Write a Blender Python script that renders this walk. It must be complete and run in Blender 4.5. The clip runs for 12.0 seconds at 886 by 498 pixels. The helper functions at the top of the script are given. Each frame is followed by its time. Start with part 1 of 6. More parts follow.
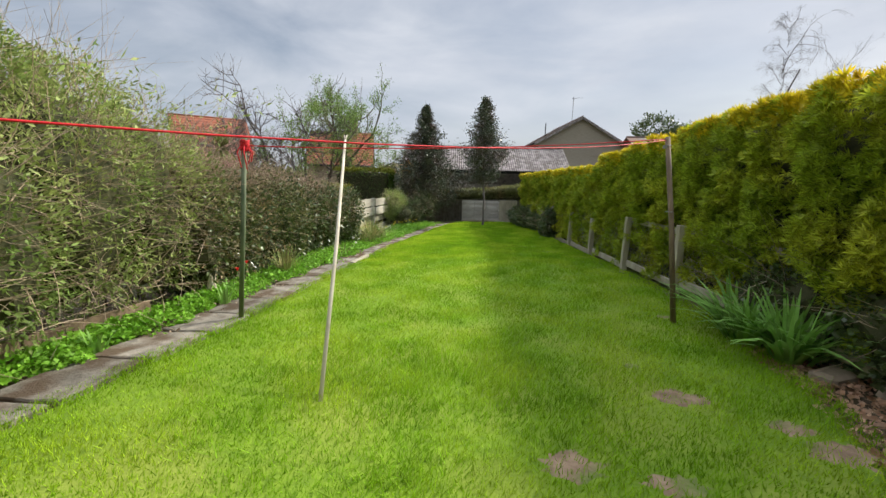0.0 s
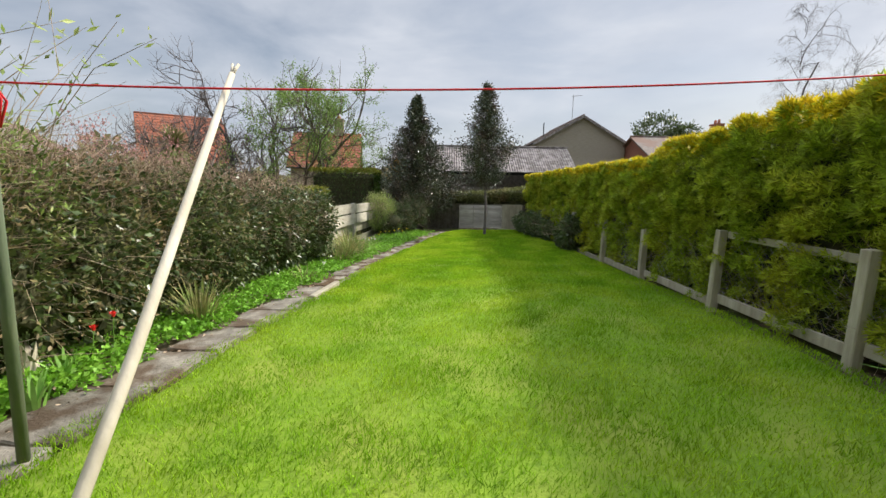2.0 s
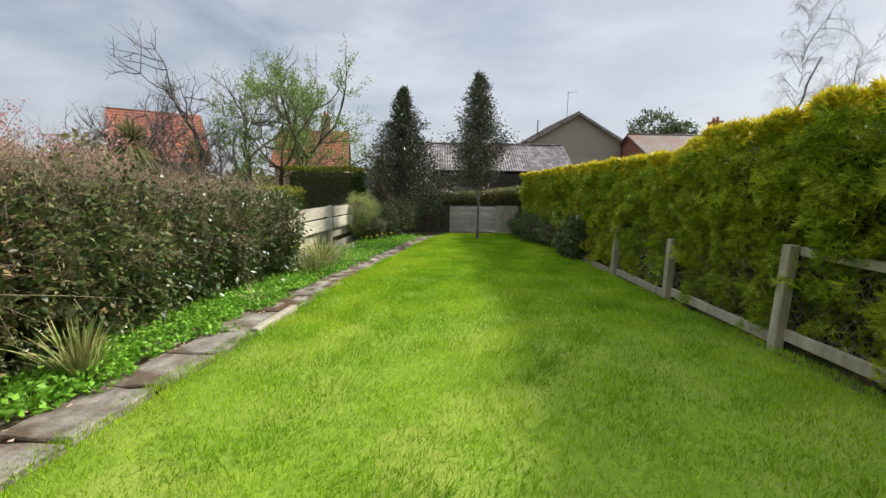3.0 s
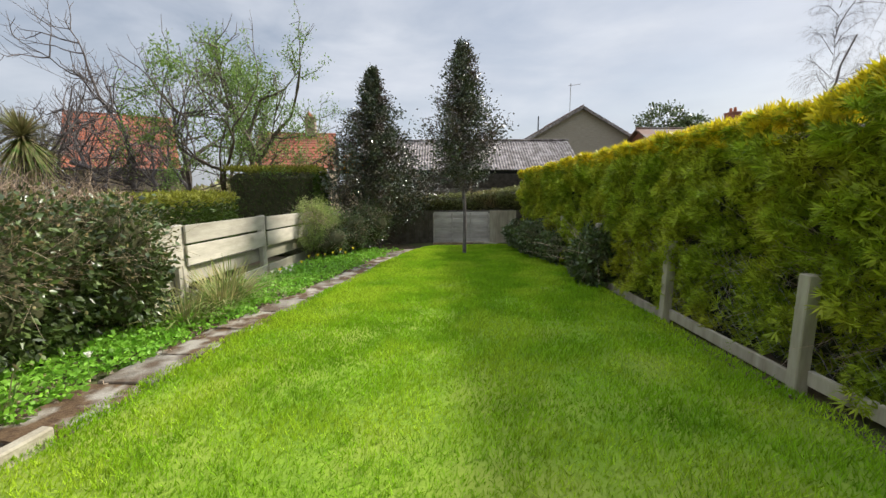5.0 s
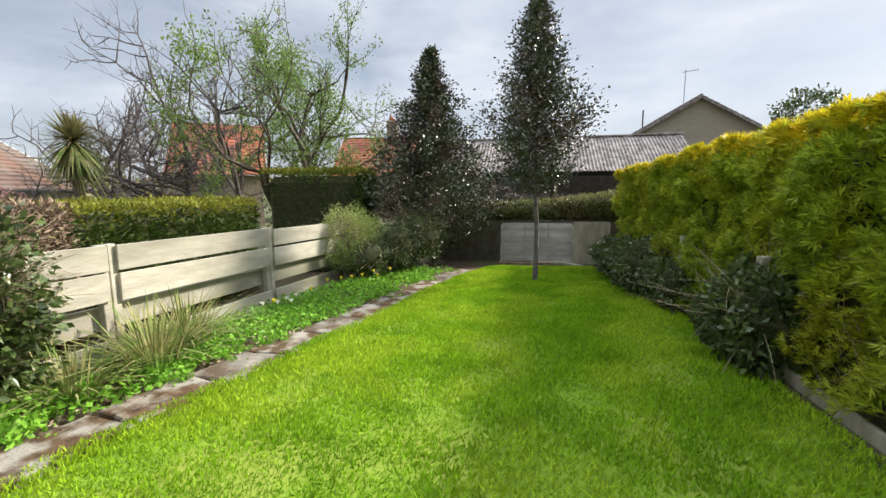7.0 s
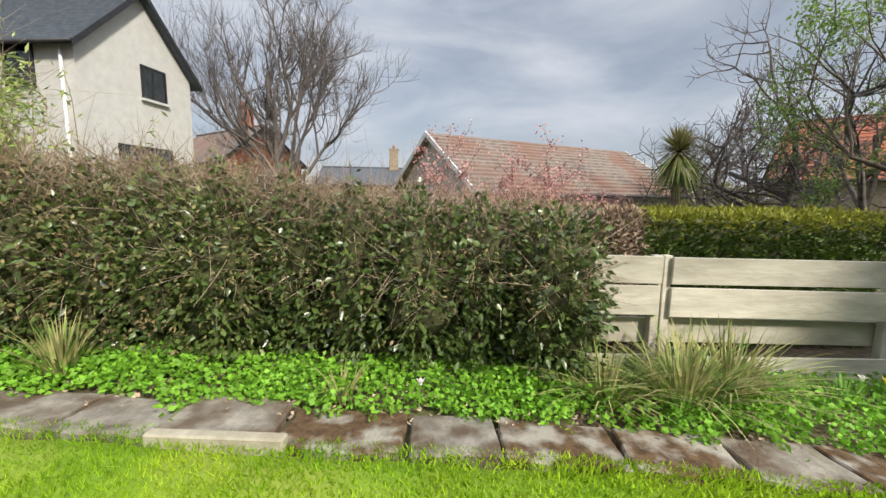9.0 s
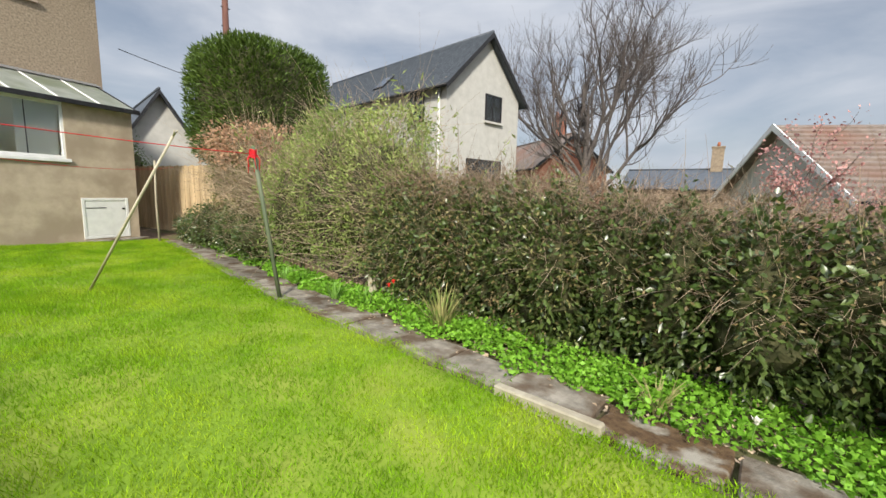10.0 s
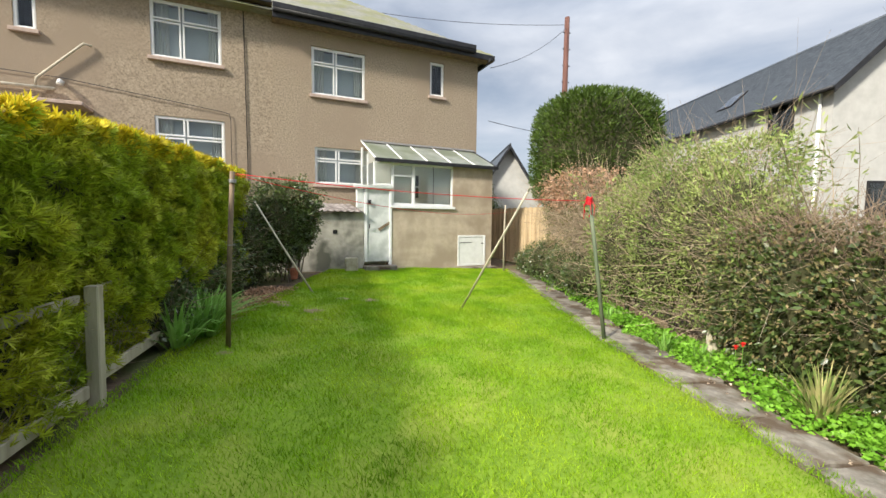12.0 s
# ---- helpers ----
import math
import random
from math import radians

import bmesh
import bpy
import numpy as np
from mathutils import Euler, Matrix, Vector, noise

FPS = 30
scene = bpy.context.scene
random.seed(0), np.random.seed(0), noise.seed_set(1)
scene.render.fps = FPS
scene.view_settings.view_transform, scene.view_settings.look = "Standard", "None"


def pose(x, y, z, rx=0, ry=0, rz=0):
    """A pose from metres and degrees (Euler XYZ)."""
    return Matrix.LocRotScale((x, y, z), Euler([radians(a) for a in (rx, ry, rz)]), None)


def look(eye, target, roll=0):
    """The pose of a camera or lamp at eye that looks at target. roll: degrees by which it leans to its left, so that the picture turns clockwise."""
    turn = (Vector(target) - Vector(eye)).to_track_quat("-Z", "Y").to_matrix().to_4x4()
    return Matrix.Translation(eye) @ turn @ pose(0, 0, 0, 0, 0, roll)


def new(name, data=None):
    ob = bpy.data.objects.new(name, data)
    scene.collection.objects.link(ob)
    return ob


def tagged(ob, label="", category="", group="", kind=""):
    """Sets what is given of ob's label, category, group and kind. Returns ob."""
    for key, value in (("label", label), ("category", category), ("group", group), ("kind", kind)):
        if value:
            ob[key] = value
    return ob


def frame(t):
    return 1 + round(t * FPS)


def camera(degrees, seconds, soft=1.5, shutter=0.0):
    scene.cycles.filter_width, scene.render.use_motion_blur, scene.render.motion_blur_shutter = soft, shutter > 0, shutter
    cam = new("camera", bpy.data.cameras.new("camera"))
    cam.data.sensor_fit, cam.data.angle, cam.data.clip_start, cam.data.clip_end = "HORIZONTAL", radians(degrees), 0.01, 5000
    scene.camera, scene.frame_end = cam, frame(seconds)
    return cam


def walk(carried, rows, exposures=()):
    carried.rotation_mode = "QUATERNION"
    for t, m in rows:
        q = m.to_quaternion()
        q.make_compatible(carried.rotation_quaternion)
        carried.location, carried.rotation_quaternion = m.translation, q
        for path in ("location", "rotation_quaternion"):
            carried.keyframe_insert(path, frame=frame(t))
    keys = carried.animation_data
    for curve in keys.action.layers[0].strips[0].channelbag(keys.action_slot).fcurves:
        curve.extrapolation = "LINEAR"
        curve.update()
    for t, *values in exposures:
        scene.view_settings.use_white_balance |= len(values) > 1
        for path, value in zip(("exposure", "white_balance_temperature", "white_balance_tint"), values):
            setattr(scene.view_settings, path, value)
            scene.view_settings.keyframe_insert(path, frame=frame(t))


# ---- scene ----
cam = camera(94.4, 12.0)
PATH = [
    (0, (-0.228, -0.499, 1.555), (-0.275, 1.47, 1.207), 1.3),
    (0.5, (-0.335, 0.138, 1.55), (-0.378, 2.109, 1.214), 1.3),
    (1, (-0.403, 0.814, 1.517), (-0.433, 2.786, 1.184), 1.4),
    (1.5, (-0.468, 1.387, 1.482), (-0.492, 3.359, 1.151), 1.2),
    (2, (-0.399, 2.019, 1.434), (-0.408, 3.992, 1.107), 1.0),
    (2.5, (-0.389, 2.673, 1.429), (-0.38, 4.646, 1.101), 1.1),
    (3, (-0.271, 3.307, 1.435), (-0.246, 5.28, 1.106), 0.9),
    (3.2, (-0.195, 3.554, 1.417), (-0.176, 5.53, 1.104), 1.2),
    (4.8, (0.304, 5.805, 1.32), (0.312, 7.781, 1.01), -0.3),
    (5, (0.383, 6.056, 1.317), (0.393, 8.032, 1.008), -0.3),
    (5.5, (0.601, 6.707, 1.313), (0.584, 8.683, 1.007), -0.5),
    (6, (0.742, 7.335, 1.314), (0.665, 9.311, 1.014), -0.6),
    (6.5, (0.898, 7.934, 1.312), (0.701, 9.903, 1.017), -0.7),
    (6.7, (0.909, 8.154, 1.292), (0.636, 10.114, 1.003), -0.7),
    (8.3, (0.369, 9.215, 1.33), (-1.156, 10.482, 1.063), 0.6),
    (8.5, (0.301, 9.256, 1.303), (-1.416, 10.246, 1.037), 0.1),
    (8.8, (0.325, 9.222, 1.309), (-1.587, 9.752, 1.054), 0.9),
    (9, (0.349, 9.208, 1.318), (-1.624, 9.414, 1.059), 0.8),
    (9.5, (0.56, 9.091, 1.357), (-1.351, 8.561, 1.096), 1.2),
    (10, (0.712, 9.014, 1.375), (-0.938, 7.917, 1.107), 1.3),
    (10.5, (0.792, 9.003, 1.436), (-0.515, 7.514, 1.161), 1.2),
    (11, (0.871, 9.012, 1.488), (-0.096, 7.28, 1.23), 1.1),
    (11.5, (0.924, 9.043, 1.519), (0.239, 7.176, 1.306), 1.1),
    (12, (0.933, 9.042, 1.532), (0.453, 7.106, 1.393), 0.7),
]
walk(cam, [(t, look(eye, target, roll)) for t, eye, target, roll in PATH], [(0, 0.26), (3.2, 0.28), (5, 0.34), (6.5, 0.56), (8.5, 0.28), (9.5, 0.17), (11, 0.22), (12, 0.44)])

# ---- light ----
SUN_EL, SUN_AZ = radians(36), radians(32)
sun = new("sun", bpy.data.lights.new("sun", "SUN"))
sun.data.energy, sun.data.angle, sun.data.color = 4.9, radians(6.0), (1.0, 0.94, 0.83)
sun_dir = Vector((math.cos(SUN_EL) * math.cos(SUN_AZ), math.cos(SUN_EL) * math.sin(SUN_AZ), math.sin(SUN_EL)))
sun.matrix_world = sun_dir.to_track_quat("Z", "Y").to_matrix().to_4x4()
scene.view_settings.exposure = 0.4


def make_world():
    w = bpy.data.worlds.new("sky")
    scene.world = w
    w.use_nodes = True
    nt = w.node_tree
    nt.nodes.clear()
    out = nt.nodes.new("ShaderNodeOutputWorld")
    bg = nt.nodes.new("ShaderNodeBackground")
    sky = nt.nodes.new("ShaderNodeTexSky")
    sky.sky_type, sky.sun_disc = "NISHITA", False
    sky.sun_elevation, sky.sun_rotation = SUN_EL, radians(90) - SUN_AZ
    sky.air_density, sky.dust_density = 1.0, 1.5
    co = nt.nodes.new("ShaderNodeTexCoord")
    mp = nt.nodes.new("ShaderNodeMapping")
    mp.inputs["Scale"].default_value = (1.0, 1.0, 3.2)
    nz = nt.nodes.new("ShaderNodeTexNoise")
    nz.inputs["Scale"].default_value, nz.inputs["Detail"].default_value, nz.inputs["Roughness"].default_value = 2.1, 7, 0.55
    nz.inputs["Distortion"].default_value = 0.5
    ramp = nt.nodes.new("ShaderNodeValToRGB")
    ramp.color_ramp.elements[0].position, ramp.color_ramp.elements[0].color = 0.34, (0.42, 0.42, 0.42, 1)
    ramp.color_ramp.elements[1].position, ramp.color_ramp.elements[1].color = 0.66, (1, 1, 1, 1)
    nz2 = nt.nodes.new("ShaderNodeTexNoise")
    nz2.inputs["Scale"].default_value, nz2.inputs["Detail"].default_value = 4.3, 6
    ramp2 = nt.nodes.new("ShaderNodeValToRGB")
    ramp2.color_ramp.elements[0].position, ramp2.color_ramp.elements[0].color = 0.3, CLOUD_DARK
    ramp2.color_ramp.elements[1].position, ramp2.color_ramp.elements[1].color = 0.7, CLOUD_LIGHT
    mix = nt.nodes.new("ShaderNodeMix")
    mix.data_type = "RGBA"
    nt.links.new(co.outputs["Generated"], mp.inputs["Vector"])
    nt.links.new(mp.outputs[0], nz.inputs["Vector"])
    nt.links.new(mp.outputs[0], nz2.inputs["Vector"])
    nt.links.new(nz.outputs["Fac"], ramp.inputs[0])
    nt.links.new(nz2.outputs["Fac"], ramp2.inputs[0])
    nt.links.new(ramp.outputs[0], mix.inputs["Factor"])
    nt.links.new(sky.outputs[0], mix.inputs["A"])
    nt.links.new(ramp2.outputs[0], mix.inputs["B"])
    sep = nt.nodes.new("ShaderNodeSeparateXYZ")
    nt.links.new(co.outputs["Generated"], sep.inputs[0])
    lift = nt.nodes.new("ShaderNodeMapRange")
    lift.interpolation_type = "SMOOTHSTEP"
    lift.inputs["From Min"].default_value, lift.inputs["From Max"].default_value = 0.35, 1.0
    lift.inputs["To Min"].default_value, lift.inputs["To Max"].default_value = 0.075, 0.23
    nt.links.new(sep.outputs["Z"], lift.inputs["Value"])
    nt.links.new(lift.outputs[0], bg.inputs["Strength"])
    nt.links.new(mix.outputs["Result"], bg.inputs["Color"])
    nt.links.new(bg.outputs[0], out.inputs["Surface"])


CLOUD_DARK, CLOUD_LIGHT = (6.2, 6.8, 7.9, 1), (8.2, 8.6, 9.4, 1)
make_world()


# ---- materials ----
def mat(name, a, b, scale=5.0, rough=0.8, bump=0.3, bscale=None, c=None, cscale=0.8, island=0.0, obj=0.0, metal=0.0, trans=0.0, coords="Object", stretch=(1, 1, 1), spec=0.3):
    """Two-scale procedural surface: a to b by fine noise, c in wide patches; island or obj vary each leaf or piece in brightness."""
    m = bpy.data.materials.new(name)
    m.use_nodes = True
    nt = m.node_tree
    bs = nt.nodes["Principled BSDF"]
    bs.inputs["Roughness"].default_value, bs.inputs["Metallic"].default_value = rough, metal
    bs.inputs["Specular IOR Level"].default_value = spec
    co = nt.nodes.new("ShaderNodeTexCoord")
    mp = nt.nodes.new("ShaderNodeMapping")
    mp.inputs["Scale"].default_value = stretch
    nt.links.new(co.outputs[coords], mp.inputs[0])
    nz = nt.nodes.new("ShaderNodeTexNoise")
    nz.inputs["Scale"].default_value, nz.inputs["Detail"].default_value, nz.inputs["Roughness"].default_value = scale, 5, 0.6
    nt.links.new(mp.outputs[0], nz.inputs["Vector"])
    ramp = nt.nodes.new("ShaderNodeValToRGB")
    ramp.color_ramp.elements[0].position, ramp.color_ramp.elements[0].color = 0.33, (*a, 1)
    ramp.color_ramp.elements[1].position, ramp.color_ramp.elements[1].color = 0.67, (*b, 1)
    nt.links.new(nz.outputs["Fac"], ramp.inputs[0])
    col = ramp.outputs[0]
    if c:
        n2 = nt.nodes.new("ShaderNodeTexNoise")
        n2.inputs["Scale"].default_value, n2.inputs["Detail"].default_value = cscale, 4
        nt.links.new(mp.outputs[0], n2.inputs["Vector"])
        r2 = nt.nodes.new("ShaderNodeValToRGB")
        r2.color_ramp.elements[0].position, r2.color_ramp.elements[1].position = 0.45, 0.62
        nt.links.new(n2.outputs["Fac"], r2.inputs[0])
        mx = nt.nodes.new("ShaderNodeMix")
        mx.data_type = "RGBA"
        mx.inputs["B"].default_value = (*c, 1)
        nt.links.new(r2.outputs[0], mx.inputs["Factor"])
        nt.links.new(col, mx.inputs["A"])
        col = mx.outputs["Result"]
    if island or obj:
        if island:
            g = nt.nodes.new("ShaderNodeNewGeometry").outputs["Random Per Island"]
        else:
            g = nt.nodes.new("ShaderNodeObjectInfo").outputs["Random"]
        k = island or obj
        mr = nt.nodes.new("ShaderNodeMapRange")
        mr.inputs["To Min"].default_value, mr.inputs["To Max"].default_value = 1 - k, 1 + k
        nt.links.new(g, mr.inputs["Value"])
        hs = nt.nodes.new("ShaderNodeHueSaturation")
        nt.links.new(mr.outputs[0], hs.inputs["Value"])
        nt.links.new(col, hs.inputs["Color"])
        col = hs.outputs[0]
    nt.links.new(col, bs.inputs["Base Color"])
    if bump:
        nb = nt.nodes.new("ShaderNodeTexNoise")
        nb.inputs["Scale"].default_value, nb.inputs["Detail"].default_value = bscale or scale * 4, 4
        nt.links.new(mp.outputs[0], nb.inputs["Vector"])
        bp = nt.nodes.new("ShaderNodeBump")
        bp.inputs["Strength"].default_value, bp.inputs["Distance"].default_value = bump, 0.01
        nt.links.new(nb.outputs["Fac"], bp.inputs["Height"])
        nt.links.new(bp.outputs[0], bs.inputs["Normal"])
    if trans:
        tr = nt.nodes.new("ShaderNodeBsdfTranslucent")
        nt.links.new(col, tr.inputs["Color"])
        ms = nt.nodes.new("ShaderNodeMixShader")
        ms.inputs[0].default_value = trans
        nt.links.new(bs.outputs[0], ms.inputs[1])
        nt.links.new(tr.outputs[0], ms.inputs[2])
        nt.links.new(ms.outputs[0], nt.nodes["Material Output"].inputs["Surface"])
    return m


def glass_mat(name, tint=(0.8, 0.85, 0.85), rough=0.02):
    m = bpy.data.materials.new(name)
    m.use_nodes = True
    bs = m.node_tree.nodes["Principled BSDF"]
    bs.inputs["Base Color"].default_value = (*tint, 1)
    bs.inputs["Roughness"].default_value, bs.inputs["Transmission Weight"].default_value, bs.inputs["IOR"].default_value = rough, 1.0, 1.45
    return m


M = dict(
    soil=mat("soil", (0.07, 0.048, 0.03), (0.17, 0.12, 0.08), 9, 0.95, 0.8, c=(0.09, 0.1, 0.035), cscale=1.1),
    mossy=mat("mossy_paving", (0.055, 0.03, 0.015), (0.16, 0.1, 0.05), 13, 0.98, 1.0, bscale=50, c=(0.36, 0.33, 0.27), cscale=4.5, obj=0.2),
    leaf_holly=mat("dark_holly_leaf", (0.045, 0.07, 0.035), (0.12, 0.14, 0.07), 4, 0.3, 0, c=(0.1, 0.07, 0.05), cscale=2, island=0.5, spec=0.6),
    thuja_dull=mat("dull_gold_tip", (0.17, 0.19, 0.02), (0.3, 0.3, 0.04), 3, 0.6, 0, island=0.35, trans=0.3),
    thuja_lime=mat("lime_hedge_tip", (0.27, 0.31, 0.02), (0.4, 0.4, 0.03), 3, 0.6, 0, island=0.35, trans=0.3),
    grass_dark=mat("coarse_grass_blade", (0.16, 0.31, 0.012), (0.25, 0.43, 0.02), 2.3, 0.7, 0, island=0.35, trans=0.35, spec=0.15),
    brown_growth=mat("brown_clipped_growth", (0.22, 0.15, 0.1), (0.36, 0.27, 0.19), 5, 0.8, 0, island=0.4),
    field=mat("field", (0.07, 0.1, 0.03), (0.12, 0.14, 0.05), 3, 0.95, 0.5, c=(0.1, 0.09, 0.06), cscale=0.15),
    turf=mat("turf", (0.13, 0.22, 0.015), (0.2, 0.31, 0.02), 14, 0.95, 0.8, c=(0.24, 0.3, 0.04), cscale=1.3),
    blade=mat("grass_blade", (0.17, 0.33, 0.01), (0.28, 0.47, 0.016), 2.3, 0.75, 0, c=(0.36, 0.5, 0.028), cscale=1.1, island=0.35, trans=0.4, spec=0.15),
    slab=mat("paving", (0.14, 0.125, 0.1), (0.3, 0.27, 0.22), 7, 0.95, 1.0, bscale=40, c=(0.1, 0.07, 0.045), cscale=3.4, obj=0.2),
    kerb=mat("concrete_edging", (0.32, 0.28, 0.2), (0.46, 0.42, 0.32), 8, 0.9, 0.6, bscale=50, obj=0.12),
    moss=mat("moss", (0.05, 0.03, 0.012), (0.12, 0.09, 0.02), 16, 1.0, 0.8, bscale=80),
    thuja=mat("hedge_spray", (0.24, 0.33, 0.02), (0.4, 0.48, 0.04), 2.4, 0.6, 0, c=(0.45, 0.47, 0.04), cscale=1.2, island=0.45, trans=0.42),
    thuja_gold=mat("hedge_gold_tip", (0.5, 0.44, 0.02), (0.72, 0.56, 0.025), 3, 0.6, 0, island=0.35, trans=0.35),
    # dark tone painted as the deep shade in gaps of the foliage
    shade_core=mat("hedge_core", (0.035, 0.04, 0.016), (0.08, 0.078, 0.035), 8, 0.95, 0.9),
    dead=mat("dead_twig", (0.3, 0.22, 0.15), (0.5, 0.4, 0.28), 6, 0.85, 0, island=0.4),
    bark=mat("bark", (0.08, 0.06, 0.045), (0.2, 0.17, 0.13), 12, 0.9, 0.8, bscale=50),
    greybark=mat("grey_bark", (0.08, 0.068, 0.062), (0.18, 0.155, 0.145), 12, 0.9, 0.5),
    leaf_dark=mat("leathery_leaf", (0.05, 0.085, 0.022), (0.11, 0.15, 0.04), 4, 0.32, 0, island=0.45, spec=0.6, trans=0.12),
    leaf_mid=mat("shrub_leaf", (0.13, 0.16, 0.05), (0.24, 0.24, 0.09), 3, 0.5, 0, c=(0.27, 0.2, 0.1), island=0.4, trans=0.25),
    leaf_olive=mat("olive_leaf", (0.23, 0.31, 0.07), (0.44, 0.48, 0.17), 3, 0.5, 0, c=(0.2, 0.3, 0.07), island=0.4, trans=0.3),
    leaf_fresh=mat("fresh_leaf", (0.16, 0.36, 0.03), (0.26, 0.5, 0.05), 5, 0.5, 0, island=0.35, trans=0.35),
    leaf_yew=mat("yew_leaf", (0.045, 0.085, 0.012), (0.1, 0.155, 0.025), 3, 0.5, 0, island=0.4, trans=0.15),
    leaf_beech=mat("dry_beech_leaf", (0.38, 0.22, 0.13), (0.56, 0.36, 0.23), 5, 0.6, 0, island=0.35, trans=0.3),
    leaf_spring=mat("spring_leaf", (0.14, 0.24, 0.05), (0.25, 0.36, 0.09), 3, 0.5, 0, island=0.3, trans=0.35),
    leaf_pink=mat("pink_bud", (0.42, 0.2, 0.19), (0.62, 0.36, 0.32), 4, 0.6, 0, island=0.35, trans=0.3),
    leaf_orange=mat("orange_leaf", (0.5, 0.2, 0.02), (0.8, 0.42, 0.04), 4, 0.6, 0, island=0.3, trans=0.3),
    straw=mat("straw_blade", (0.22, 0.23, 0.08), (0.47, 0.4, 0.18), 4, 0.7, 0, c=(0.16, 0.27, 0.05), cscale=5, island=0.35, trans=0.2),
    spike=mat("strap_leaf", (0.17, 0.34, 0.055), (0.29, 0.5, 0.12), 4, 0.45, 0, island=0.3, trans=0.2),
    plank=mat("weathered_board", (0.34, 0.31, 0.25), (0.55, 0.51, 0.42), 5, 0.85, 0.6, bscale=30, c=(0.25, 0.24, 0.17), cscale=1.5, stretch=(1, 0.25, 1), obj=0.12),
    post=mat("weathered_post", (0.27, 0.235, 0.17), (0.44, 0.4, 0.3), 8, 0.85, 0.6, stretch=(1, 1, 0.2), obj=0.12),
    pole=mat("dark_wood", (0.12, 0.085, 0.055), (0.26, 0.19, 0.12), 10, 0.8, 0.5, stretch=(1, 1, 0.2)),
    poleg=mat("green_grey_paint", (0.09, 0.12, 0.07), (0.17, 0.19, 0.12), 9, 0.7, 0.4, stretch=(1, 1, 0.3)),
    prop=mat("bleached_wood", (0.45, 0.4, 0.3), (0.62, 0.56, 0.44), 7, 0.8, 0.4, stretch=(1, 1, 0.2)),
    red=mat("red_cord", (0.55, 0.01, 0.02), (0.75, 0.03, 0.04), 20, 0.6, 0.2),
    wire=mat("steel_wire", (0.25, 0.25, 0.25), (0.35, 0.35, 0.35), 20, 0.5, 0, metal=0.6),
    darkpaint=mat("dark_paint", (0.015, 0.015, 0.017), (0.035, 0.035, 0.038), 6, 0.45, 0.1),
    harl=mat("brown_roughcast", (0.23, 0.18, 0.125), (0.46, 0.37, 0.27), 24, 0.95, 1.0, bscale=70, c=(0.32, 0.25, 0.18), cscale=0.5),
    harl_low=mat("beige_render", (0.42, 0.34, 0.25), (0.54, 0.45, 0.34), 4, 0.92, 0.4, bscale=60, c=(0.36, 0.29, 0.21), cscale=1.2),
    harl_grey=mat("stained_grey_render", (0.33, 0.31, 0.26), (0.5, 0.47, 0.4), 3, 0.92, 0.4, bscale=60, c=(0.11, 0.11, 0.085), cscale=1.4),
    cream=mat("cream_render", (0.44, 0.43, 0.4), (0.52, 0.51, 0.475), 3, 0.9, 0.3, bscale=60),
    white=mat("white_paint", (0.74, 0.74, 0.72), (0.84, 0.84, 0.82), 6, 0.4, 0.1, spec=0.4),
    whitedoor=mat("old_white_door", (0.55, 0.57, 0.54), (0.72, 0.73, 0.7), 4, 0.55, 0.15, c=(0.48, 0.5, 0.47), cscale=2.5),
    interior=mat("pale_interior", (0.72, 0.71, 0.66), (0.8, 0.79, 0.74), 3, 0.9, 0.1),
    # near-black colour standing in for the shade of unlit rooms
    gloom=mat("painted_gloom", (0.05, 0.05, 0.05), (0.09, 0.09, 0.085), 3, 0.9, 0),
    curtain=mat("curtain", (0.56, 0.57, 0.55), (0.7, 0.71, 0.68), 4, 0.9, 0.3, stretch=(6, 6, 0.5)),
    # pale blue-grey colour standing in for sky reflected in the panes
    reflection_tone=mat("net_curtain", (0.46, 0.51, 0.54), (0.53, 0.58, 0.61), 4, 0.9, 0.2, stretch=(6, 6, 0.5)),
    sill=mat("pinkish_sill", (0.4, 0.3, 0.25), (0.52, 0.4, 0.33), 9, 0.85, 0.3),
    slate=mat("blue_slate", (0.06, 0.07, 0.085), (0.1, 0.115, 0.135), 5, 0.6, 0.2, obj=0.1),
    oldslate=mat("lichen_slate", (0.16, 0.16, 0.13), (0.27, 0.26, 0.2), 6, 0.8, 0.5, c=(0.2, 0.2, 0.1), cscale=1.3),
    concrete_tile=mat("grey_brown_tile", (0.15, 0.12, 0.1), (0.25, 0.21, 0.18), 5, 0.85, 0.4, c=(0.2, 0.12, 0.09), cscale=0.5),
    redtile=mat("red_tile", (0.28, 0.085, 0.05), (0.4, 0.14, 0.075), 6, 0.8, 0.4, c=(0.26, 0.1, 0.06), cscale=0.8),
    redbrick=mat("red_brick", (0.22, 0.085, 0.06), (0.32, 0.14, 0.09), 14, 0.9, 0.5),
    buff=mat("buff_boarding", (0.3, 0.26, 0.2), (0.38, 0.33, 0.26), 3, 0.85, 0.2, stretch=(1, 1, 8)),
    corrug=mat("corrugated_sheet", (0.12, 0.1, 0.09), (0.25, 0.22, 0.2), 6, 0.85, 0.4, c=(0.34, 0.3, 0.28), cscale=3),
    black=mat("black_gap", (0.01, 0.01, 0.01), (0.02, 0.02, 0.02), 5, 0.9, 0),
    newfence=mat("pale_timber", (0.42, 0.3, 0.17), (0.6, 0.46, 0.28), 6, 0.75, 0.4, stretch=(1, 1, 0.15), obj=0.15),
    oldpanel=mat("grey_fence_panel", (0.26, 0.24, 0.21), (0.45, 0.42, 0.37), 5, 0.9, 0.5, stretch=(0.3, 1, 1), obj=0.12),
